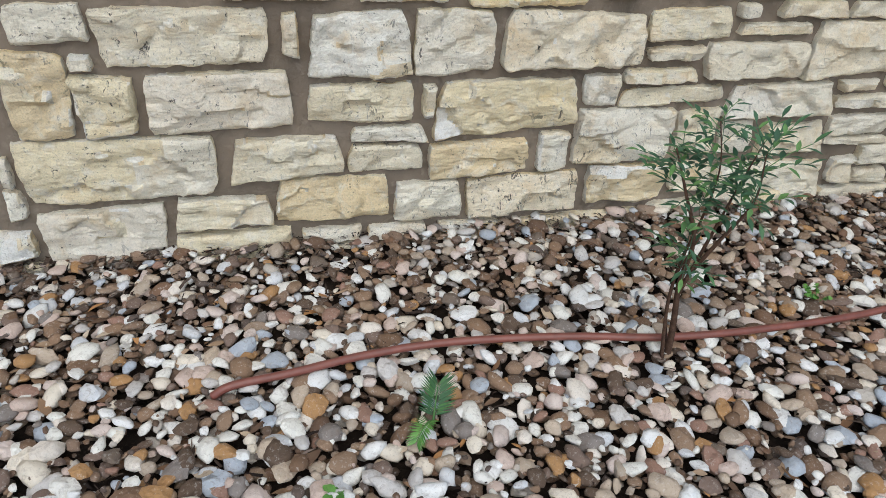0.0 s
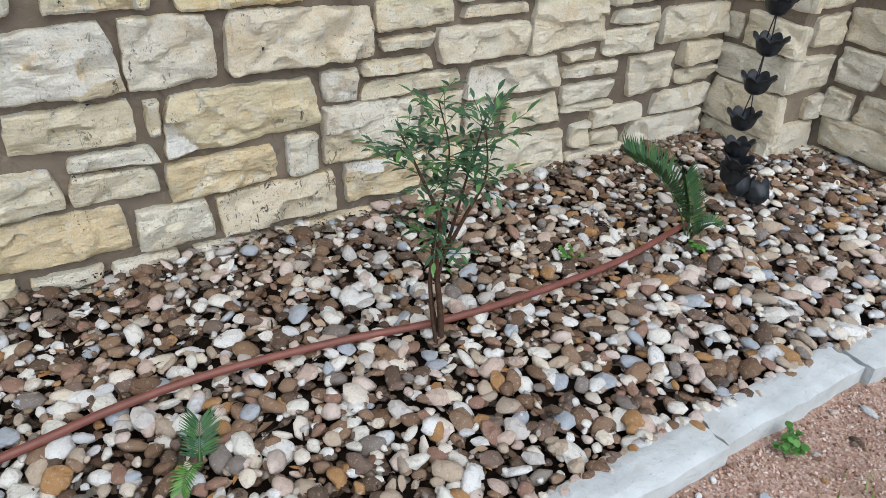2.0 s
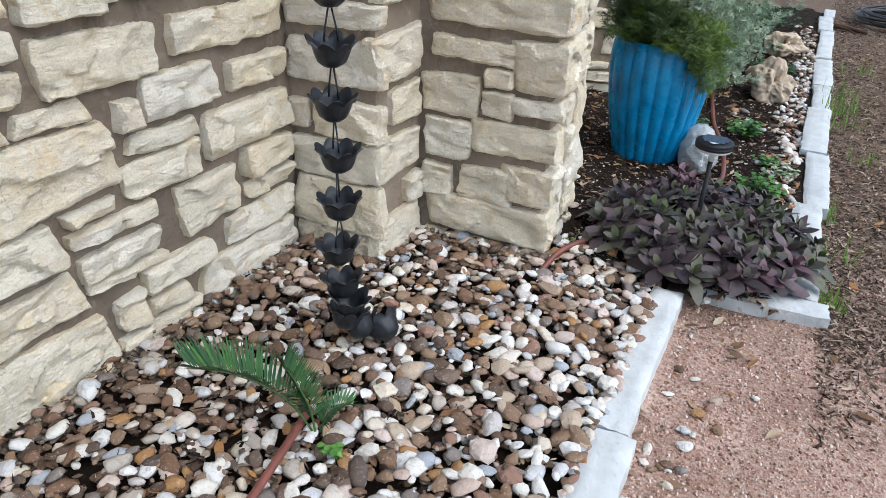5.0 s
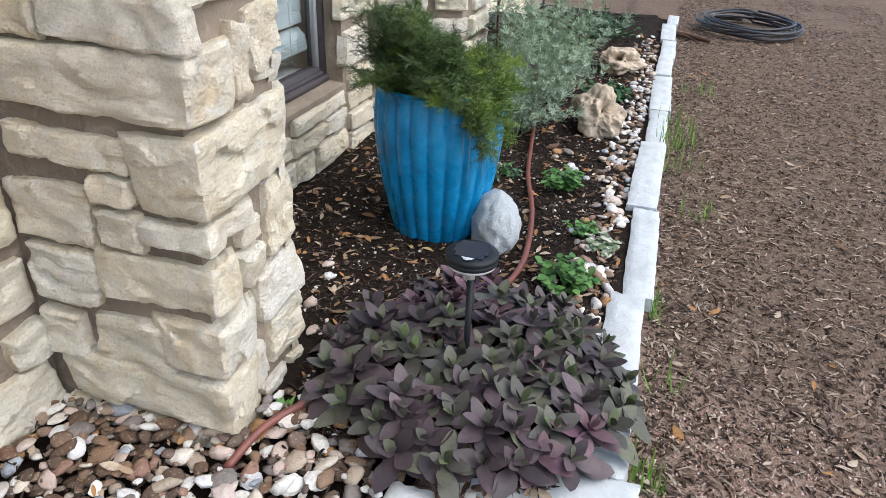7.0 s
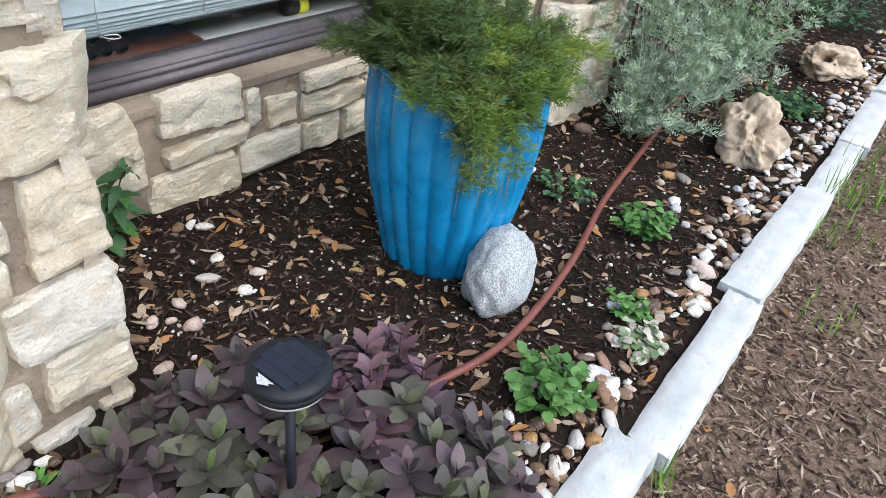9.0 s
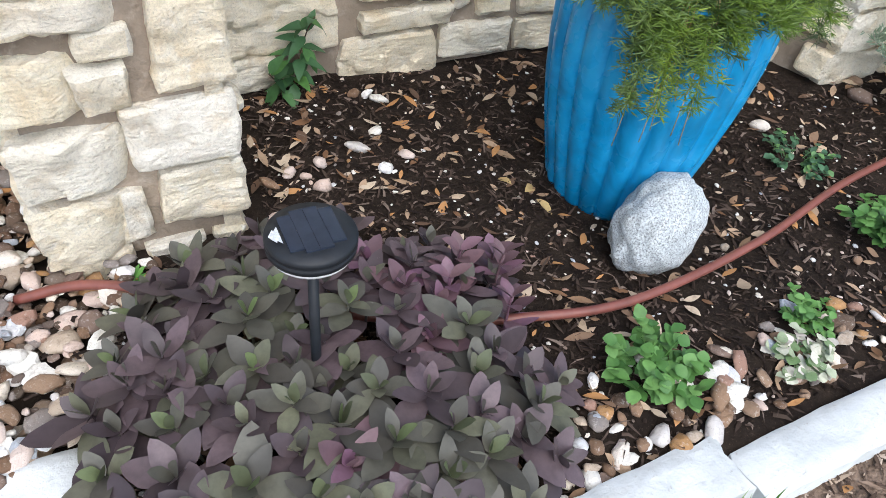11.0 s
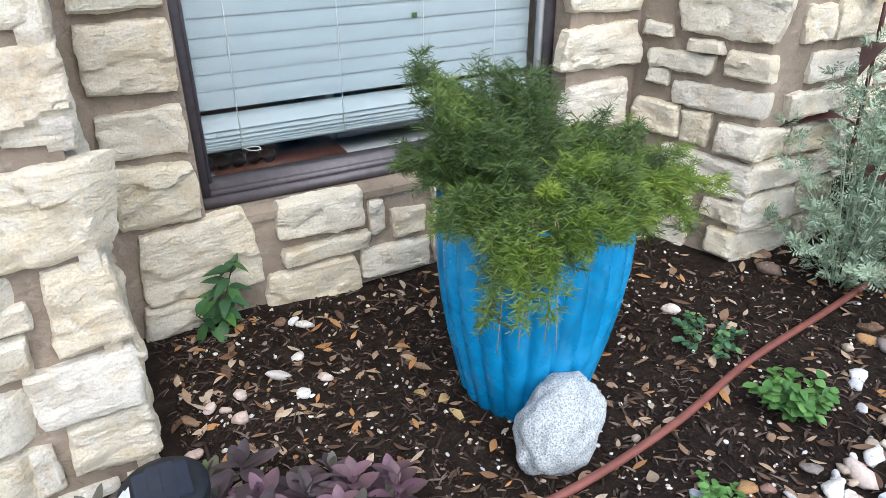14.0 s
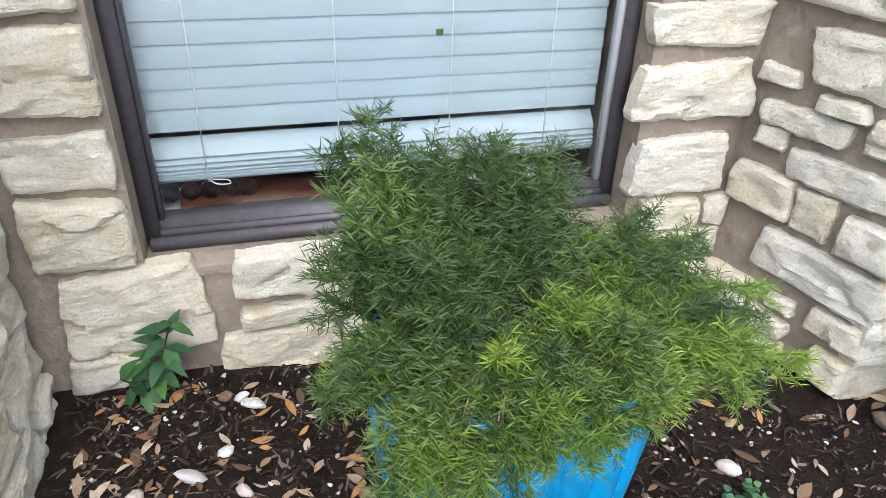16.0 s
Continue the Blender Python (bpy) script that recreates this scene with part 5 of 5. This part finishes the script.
lay(wall_west, "y", 0, [(1.700, 0.24, 0.260, 0.12), (1.960, 0.37, 0.280, 0.05), (1.970, 0.28, 0.270, 0.08), (2.300, 0.31, 0.240, 0.16), (2.578, 0.37, 0.245, 0.10), (2.580, 0.27, 0.240, 0.07), (-0.790, 0.18, 0.050, 0.09), (-0.240, 0.11, 0.280, 0.10), (0.090, 0.13, 0.350, 0.15), (0.390, 0.10, 0.220, 0.14), (0.710, 0.10, 0.390, 0.14), (1.090, 0.11, 0.310, 0.14), (1.330, 0.12, 0.150, 0.11), (1.960, 0.10, 0.100, 0.11), (1.980, 0.22, 0.270, 0.03)])
lay(wall_west, "y", 0, [(2.150, 0.16, 0.270, 0.08), (2.528, 0.17, 0.345, 0.10), (-0.830, -0.05, 0.130, 0.06), (-0.820, 0.05, 0.100, 0.09), (-0.580, 0.05, 0.340, 0.20), (-0.220, -0.03, 0.350, 0.14), (0.080, 0.00, 0.190, 0.05), (0.080, -0.07, 0.220, 0.07), (0.290, -0.00, 0.190, 0.04), (0.550, -0.01, 0.240, 0.04), (0.940, -0.06, 0.480, 0.13), (1.310, 0.00, 0.240, 0.05), (1.690, 0.07, 0.400, 0.17), (2.050, -0.02, 0.300, 0.10), (2.090, 0.07, 0.150, 0.06)])
lay(wall_west, "y", 0, [(2.455, 0.01, 0.490, 0.20), (0.450, -0.08, 0.470, 0.08)])
lay(wall_return, "x", 2.74, [(-0.19, 0.81, 0.36, 0.08), (-0.19, 0.66, 0.36, 0.14), (-0.24, 0.48, 0.26, 0.13), (-0.05, 0.47, 0.08, 0.10), (-0.19, 0.33, 0.36, 0.14), (-0.19, 0.16, 0.36, 0.18), (-0.19, -0.00, 0.36, 0.12)])
lay(wall_return, "y", -0.34, [(2.86, 0.68, 0.30, 0.15), (2.91, 0.51, 0.20, 0.12), (2.86, 0.34, 0.30, 0.14), (2.96, 0.18, 0.10, 0.10), (2.86, 0.04, 0.30, 0.16)])
lay(wall_pier, "x", 3.03, [(-0.55, 0.69, 0.30, 0.07), (-0.65, 0.61, 0.10, 0.06), (-0.47, 0.53, 0.22, 0.14), (-0.65, 0.52, 0.11, 0.09), (-0.47, 0.37, 0.18, 0.14), (-0.62, 0.22, 0.20, 0.13), (-0.43, 0.21, 0.12, 0.12)])
lay(wall_pier, "skew", -0.845, [(3.24, 0.85, 0.06, 0.16), (3.36, 0.87, 0.15, 0.17), (3.19, 0.39, 0.10, 0.09), (3.21, 0.47, 0.10, 0.06), (3.36, 0.46, 0.15, 0.19), (3.32, 0.28, 0.23, 0.14), (3.19, 0.10, 0.06, 0.13), (3.34, 0.13, 0.19, 0.14)])


def quoin(z, h, west, south, seed):
    """A corner stone of the pier, showing a rough face on both sides of the edge."""
    me = stone_mesh(west + south, h, seed, 0.036)
    for v in me.vertices:
        u, d = v.co.x + (west + south) / 2 - west, -v.co.y
        v.co.x, v.co.y = (3.03 - d, -0.845 - d - u) if u < 0 else (3.03 - d + u, -0.845 - d + u * 0.061)
    me.set_sharp_from_angle(angle=radians(28))
    part("quoin", me, STONE, wall_pier).matrix_basis = pose(0, 0, z)


for k, row in enumerate(((0.835, 0.135, 0.47, 0.17), (0.66, 0.175, 0.16, 0.38), (0.528, 0.055, 0.17, 0.19), (0.405, 0.115, 0.3, 0.11), (0.25, 0.13, 0.17, 0.155), (0.09, 0.14, 0.46, 0.13))):
    quoin(*row, 700 + k)
lay(wall_window, "y", -0.31, [(3.53, 0.95, 0.20, 0.06), (4.99, 0.85, 0.31, 0.10), (3.53, 0.81, 0.21, 0.17), (4.98, 0.69, 0.32, 0.14), (3.53, 0.62, 0.21, 0.12), (3.53, 0.45, 0.21, 0.17), (4.98, 0.49, 0.27, 0.16), (3.61, 0.24, 0.32, 0.23), (3.97, 0.30, 0.27, 0.12), (4.15, 0.25, 0.05, 0.11), (3.98, 0.18, 0.28, 0.06), (4.21, 0.09, 0.24, 0.10), (4.26, 0.21, 0.12, 0.09), (3.52, 0.07, 0.18, 0.10), (3.93, 0.06, 0.30, 0.15)])
lay(wall_east, "along", -72, [(0.08, 0.74, 0.10, 0.04), (0.25, 0.71, 0.12, 0.04), (0.31, 0.81, 0.33, 0.13), (0.10, 0.59, 0.08, 0.05), (0.17, 0.65, 0.23, 0.06), (0.32, 0.55, 0.32, 0.08), (0.40, 0.67, 0.15, 0.08), (0.11, 0.45, 0.18, 0.11), (0.26, 0.44, 0.10, 0.11), (0.41, 0.43, 0.14, 0.10), (0.31, 0.30, 0.33, 0.12), (0.40, 0.18, 0.14, 0.07), (0.42, 0.07, 0.10, 0.09)])
lay(wall_east, "y", -0.74, [(5.47, 0.79, 0.14, 0.11), (5.65, 0.80, 0.20, 0.13), (5.55, 0.54, 0.30, 0.08), (5.59, 0.65, 0.24, 0.09)])
# The stretches that lie above, behind and beyond.
lay(wall_west, "y", 0.0, courses(-2.4, -0.86, -0.1, 0.78, 3))
lay(wall_pier, "x", 3.03, courses(-0.87, -0.37, -0.08, 0.01, 21))
lay(wall_pier, "skew", -0.845, courses(3.005, 3.425, -0.07, 0.03, 22))
lay(wall_west, "y", 0.0, [(1.47, 0.26, 0.13, 0.13), (1.47, 0.08, 0.1, 0.13), (1.62, 0.69, 0.25, 0.055), (1.86, 0.685, 0.19, 0.055), (1.75, -0.035, 0.3, 0.06)])
lay(wall_west, "y", 0.0, courses(-2.4, 0.86, 0.81, 1.25, 4))
lay(wall_west, "y", 0.0, courses(0.88, 1.82, 0.72, 1.25, 15))
lay(wall_west, "y", 0.0, courses(1.84, 2.7, 0.9, 1.25, 16))
lay(wall_return, "y", -0.34, courses(2.72, 3.0, 0.84, 1.25, 17))
lay(wall_pier, "x", 3.03, courses(-0.885, -0.37, 0.9, 1.25, 18))
lay(wall_pier, "skew", -0.845, courses(3.005, 3.425, 0.97, 1.25, 19))
lay(wall_return, "x", 2.74, courses(-0.35, -0.01, 0.9, 1.25, 5))
lay(wall_pier, "x", 3.362, courses(-0.85, -0.33, -0.05, 1.25, 6), 90)
lay(wall_window, "y", -0.31, courses(4.34, 4.85, 0.02, 0.32, 7))
lay(wall_window, "y", -0.31, courses(4.88, 5.16, -0.02, 0.4, 8))
lay(wall_window, "y", -0.31, courses(4.88, 5.16, 0.92, 1.3, 9))
lay(wall_window, "y", -0.31, courses(3.42, 3.64, 1.0, 1.3, 10))
lay(wall_east, "y", -0.74, courses(5.27, 5.76, -0.02, 0.48, 11))
lay(wall_east, "y", -0.74, courses(5.27, 5.76, 0.88, 1.3, 12))
lay(wall_east, "along", -72, courses(0.01, 0.47, 0.9, 1.3, 23))
lay(wall_east, "along", -72, courses(0.01, 0.3, -0.02, 0.2, 24))
lay(wall_east, "x", 5.75, courses(-0.74, -0.43, -0.02, 1.3, 13), 90)
lay(wall_east, "y", -0.42, courses(5.78, 8.6, -0.02, 1.0, 14))

# ---- pebbles of the gravel bed ----


def pebble_shape(seed):
    rng = random.Random(seed)
    bm = bmesh.new()
    bmesh.ops.create_icosphere(bm, subdivisions=2, radius=1.0)
    cuts = [(Vector((rng.uniform(-1, 1), rng.uniform(-1, 1), rng.uniform(-1, 1))).normalized(), rng.uniform(0.5, 0.88)) for _ in range(rng.randint(5, 10))]
    for v in bm.verts:
        d = v.co.normalized()
        k = 1 + 0.34 * noise.noise(d * 1.5 + Vector((seed * 3.3, 0, 0))) + 0.1 * noise.noise(d * 4 + Vector((0, seed * 1.3, 0)))
        for c, lim in cuts:
            s = d.dot(c) * k
            if s > lim:
                k *= 1 - 0.9 * (1 - lim / s)
        v.co = d * k
    vs, fs = np.array([v.co for v in bm.verts]), np.array([[v.index for v in f.verts] for f in bm.faces])
    bm.free()
    return vs, fs


SHAPES = [pebble_shape(s) for s in range(28)]


def turn_matrix(rng, tip):
    return np.array(Euler((rng.uniform(-tip, tip), rng.uniform(-tip, tip), rng.uniform(0, 6.28))).to_matrix())


def scatter(rows, name, material, parent, seed, flat=(0.36, 0.66), tip=0.38):
    """Joins many stones into one mesh: rows of x, y, z, size."""
    rng = random.Random(seed)
    vv, ff, smooth, k = [], [], [], 0
    for x, y, z, s in rows:
        kind = rng.randrange(len(SHAPES))
        vs, fs = SHAPES[kind]
        smooth.append(np.full(len(fs), kind % 3 != 0))
        size = np.array([s * rng.uniform(0.95, 1.4), s * rng.uniform(0.75, 1.0), s * rng.uniform(*flat)])
        vv.append((vs * size) @ turn_matrix(rng, tip).T + (x, y, z))
        ff.append(fs + k)
        k += len(vs)
    v, f = np.concatenate(vv), np.concatenate(ff)
    me = bpy.data.meshes.new(name)
    me.vertices.add(len(v)), me.loops.add(f.size), me.polygons.add(len(f))
    me.vertices.foreach_set("co", v.astype(np.float32).ravel())
    me.loops.foreach_set("vertex_index", f.astype(np.int32).ravel())
    me.polygons.foreach_set("loop_start", np.arange(0, f.size, 3, dtype=np.int32))
    me.polygons.foreach_set("use_smooth", np.concatenate(smooth))
    me.materials.append(material)
    me.update(calc_edges=True)
    ob = new(name, me)
    ob.parent = parent
    return tagged(ob, kind="stuff")


def in_gravel(x, y):
    if y > -0.01 or x > 2.73 and y > -0.35 or x > 3.02 and y > -0.875:
        return False
    if x > 3.2 + 0.1 * noise.noise((y * 9, 0, 0)) or x > 3.06 and y < -1.2:
        return False
    return y > -1.268


rng = random.Random(8)
top_rows, low_rows = [], []
x = -2.45
while x < 3.2:
    y = -1.264
    while y < 0.0:
        px, py = x + rng.uniform(-0.018, 0.018), y + rng.uniform(-0.018, 0.018)
        if in_gravel(px, py):
            s = rng.choice((0.01, 0.013, 0.015, 0.018, 0.02, 0.022, 0.025, 0.029, 0.034)) * (1.04 if py < -0.45 else 0.92)
            top_rows.append((px, py, -0.014 + 0.02 * rng.random() + 0.014 * noise.noise((px * 2, py * 2, 7)) + (0.022 if px > 3.1 else 0), s))
        if in_gravel(px + 0.02, py + 0.02) and rng.random() < 0.6:
            low_rows.append((px + 0.02, py + 0.02, -0.04 + 0.01 * rng.random(), rng.uniform(0.014, 0.025)))
        y += 0.035
    x += 0.037
near = [r for r in top_rows if 0.0 < r[0] < 0.7 and r[1] < -0.7]
near = near[:290]
taken = set(near)
fill = []
while len(fill) < 5900:
    px, py = rng.uniform(-2.3, 3.2), rng.uniform(-1.25, -0.02)
    if in_gravel(px, py):
        fill.append((px, py, -0.02 + 0.02 * rng.random() + 0.014 * noise.noise((px * 2, py * 2, 7)), rng.uniform(0.006, 0.015)))
for k in range(330):
    fill.append((-2.4 + 5.35 * k / 330, rng.uniform(-1.285, -1.255), -0.012 + 0.012 * rng.random(), rng.uniform(0.013, 0.024)))
earthy = [r for r in top_rows if r not in taken and rng.random() < 0.04 + (0.36 * max(0.0, 1 + r[1] / 0.6) if r[0] < 1.1 else 0.58 * max(0.0, 1 + r[1] / 1.05))]
taken |= set(earthy)
scatter([r for r in top_rows if r not in taken] + fill[::4] + fill[5900:], "pebbles", PEBBLE, gravel_bed, 3)
scatter(earthy + low_rows + [r for k, r in enumerate(fill[:5900]) if k % 4], "brown_pebbles", BROWN_PEBBLE, gravel_bed, 13)
pebble_meshes = []
for vs, fs in SHAPES:
    me = bpy.data.meshes.new("pebble")
    me.from_pydata([tuple(v) for v in vs], [], [tuple(int(i) for i in f) for f in fs])
    me.materials.append(PEBBLE)
    me.polygons.foreach_set("use_smooth", [True] * len(me.polygons))
    pebble_meshes.append(me)


def pebble_at(x, y, z, s, parent, r):
    ob = new("pebble", r.choice(pebble_meshes))
    ob.parent = parent
    ob.matrix_basis = pose(x, y, z, r.uniform(-28, 28), r.uniform(-28, 28), r.uniform(0, 360)) @ Matrix.Diagonal((s * r.uniform(0.95, 1.4), s * r.uniform(0.75, 1.0), s * r.uniform(0.5, 0.8), 1))


for x, y, z, s in near:
    pebble_at(x, y, z, s, gravel_bed, rng)

# Loose pebbles along the second kerb, by the wall and on the soil.
loose = []
for _ in range(400):
    x = 3.55 + 4.95 * rng.random() ** 1.3
    y = -1.65 + abs(rng.gauss(0, 0.075)) + (0.1 * rng.random() if rng.random() < 0.2 else 0)
    loose.append((x, y, bed_height(x, y) + 0.008, rng.uniform(0.012, 0.027)))
for x, y, s in ((3.582, -0.77, 0.033), (3.471, -0.721, 0.027), (3.557, -0.728, 0.017), (3.523, -0.705, 0.02), (3.603, -0.692, 0.029), (3.711, -0.661, 0.032), (3.823, -0.72, 0.024), (3.782, -0.602, 0.024), (3.749, -0.757, 0.024), (3.85, -0.464, 0.028),
                (3.782, -0.435, 0.02), (3.82, -0.438, 0.02), (4.417, -1.263, 0.018), (5.062, -1.385, 0.025), (5.286, -1.274, 0.032), (5.19, -1.27, 0.026), (4.872, -0.9, 0.034)):
    loose.append((x, y, bed_height(x, y) + 0.008, s * 0.85))
for x, y, s in ((5.35, -0.866, 0.045), (4.79, -1.59, 0.035), (5.36, -1.236, 0.036), (5.31, -1.312, 0.036), (5.29, -1.494, 0.036), (5.11, -1.366, 0.03), (5.0, -1.604, 0.035), (4.36, -1.636, 0.026),
                (3.854, -1.615, 0.022), (3.946, -1.615, 0.022), (3.907, -1.529, 0.022), (3.836, -1.549, 0.02), (5.42, -0.78, 0.026), (3.46, -0.84, 0.02)):
    loose.append((x, y, bed_height(x, y) + 0.008, s))
for x, y, z, s in loose[-250:]:
    pebble_at(x, y, z, s, soil_bed, rng)
bits = []
while len(bits) < 1500:
    x, y = 3.1 + 4.0 * rng.random() ** 1.4, rng.uniform(-1.66, -0.35)
    if not (x < 3.46 and y > -0.9) and not (x > 5.17 and y > -0.77):
        bits.append((x, y, bed_height(x, y) + 0.004, rng.uniform(0.002, 0.0075)))
scatter(loose[:-250] + bits, "pebbles", PEBBLE, soil_bed, 5)
spilled = []
for _ in range(75):
    x = rng.uniform(0.8, 3.3)
    y = -1.39 - abs(rng.gauss(0, 0.09))
    spilled.append((x, y, path_height(x, y) + 0.006, rng.uniform(0.008, 0.022)))
for _ in range(40):
    x, y = rng.uniform(3.02, 3.2), rng.uniform(-1.5, -0.9)
    spilled.append((x, y, -0.03, rng.uniform(0.015, 0.026)))
scatter(spilled, "pebbles", PEBBLE, ground, 6)
grit = []
for _ in range(17000):
    x, y = rng.uniform(0.3, 3.6), -1.38 - 1.4 * rng.random() ** 1.4
    grit.append((x, y, path_height(x, y) + 0.001, rng.uniform(0.0025, 0.0055)))
scatter(grit, "grit", GRIT, ground, 7, (0.5, 0.9), 1.5)

# ---- bark shreds and dry leaves ----


def shreds(rows, name, parent, seed, bark=None):
    r = random.Random(seed)
    g = Geo()
    for x, y, z in rows:
        ln, w, a, t = 0.007 + 0.045 * r.random() ** 1.6, r.uniform(0.0012, 0.0045), r.uniform(0, 6.28), r.uniform(-0.3, 0.3)
        d, s = Vector((math.cos(a), math.sin(a), t)) * ln, Vector((-math.sin(a), math.cos(a), r.uniform(-0.5, 0.5))) * w
        p, up = Vector((x, y, z + 0.003)), Vector((0, 0, 0.0025))
        b = d * r.uniform(0.4, 0.6) + s * r.uniform(-1, 1)
        g.add([p - s, p + s, p + b - s * 0.8 + up, p + b + s + up, p + d, p + up], [(0, 1, 3, 2), (2, 3, 4), (0, 2, 5), (1, 5, 3), (2, 4, 5)])
    ob = new(name, g.mesh(name, bark or CHIP, smooth=False))
    ob.parent = parent
    return tagged(ob, kind="stuff")


def dry_leaves(rows, name, parent, seed):
    r = random.Random(seed)
    g = Geo()
    for x, y, z in rows:
        a = r.uniform(0, 6.28)
        ln = r.choice((0.02, 0.03, 0.036, 0.042, 0.05, 0.06)) * r.uniform(0.85, 1.15)
        leaf(g, (x, y, z + 0.008), (math.cos(a), math.sin(a), r.uniform(-0.2, 0.3)), (r.uniform(-0.5, 0.5), r.uniform(-0.5, 0.5), 1), ln, ln * r.uniform(0.32, 0.5), r.uniform(-0.4, 0.5), r.uniform(-0.3, 0.4), 5, 0.5)
    ob = new(name, g.mesh(name, LITTER))
    ob.parent = parent
    return tagged(ob, kind="stuff")


def in_bed(x, y):
    return -1.66 < y < -0.34 and not (x < 3.44 and y > -0.89) and not (x > 5.17 and y > -0.77)


rows = []
while len(rows) < 17000:
    x, y = 3.1 + 5.5 * rng.random() ** 1.6, rng.uniform(-1.66, -0.33)
    if in_bed(x, y):
        rows.append((x, y, bed_height(x, y)))
shreds(rows, "bark_shreds", soil_bed, 1, DARK_CHIP)
rows = []
while len(rows) < 1500:
    x, y = 3.1 + 5.0 * rng.random() ** 1.5, rng.uniform(-1.66, -0.33)
    if in_bed(x, y):
        rows.append((x, y, bed_height(x, y)))
dry_leaves(rows, "dry_leaves", soil_bed, 2)
for k, (x, y, a) in enumerate(((4.046, -0.938, 0.4), (4.03, -0.9, 1.9), (4.06, -0.97, -1.2))):
    g = Geo()
    leaf(g, (x, y, bed_height(x, y) + 0.012), (math.cos(a), math.sin(a), 0.15), (0.2, -0.3, 1), 0.055, 0.026, 0.3, 0.5, 6, 0.5)
    part("yellow_leaf", g, YELLOWED, soil_bed, "yellowed fallen leaf")
rows = []
for _ in range(52000):
    x, y = 3.05 + 9.0 * rng.random() ** 1.6 - 0.55 * rng.random() ** 3, -1.79 - 2.2 * rng.random() ** 1.3
    rows.append((x, y, path_height(x, y)))
shreds(rows, "bark_shreds", ground, 3)
rows = []
for _ in range(700):
    x, y = 3.0 + 8.0 * rng.random(), -1.8 - 2.2 * rng.random()
    rows.append((x, y, path_height(x, y)))
for _ in range(70):
    x, y = rng.uniform(0.8, 3.3), -1.38 - 0.9 * rng.random() ** 2
    rows.append((x, y, path_height(x, y)))
for _ in range(60):
    rows.append((rng.uniform(2.8, 3.5), rng.uniform(-1.62, -1.36), -0.05))
dry_leaves(rows, "dry_leaves", ground, 4)
rows = []
for _ in range(500):
    rows.append((rng.uniform(-1.2, 3.0), rng.uniform(-1.22, -0.05), -0.012))
dry_leaves(rows, "dry_leaves", gravel_bed, 5)
rows = []
while len(rows) < 3200:
    x, y = rng.uniform(-1.8, 3.1), -0.02 - 1.15 * rng.random() ** 2.2
    if in_gravel(x, y):
        rows.append((x, y, -0.016 + 0.016 * rng.random()))
shreds(rows, "bark_shreds", gravel_bed, 6, DARK_CHIP)
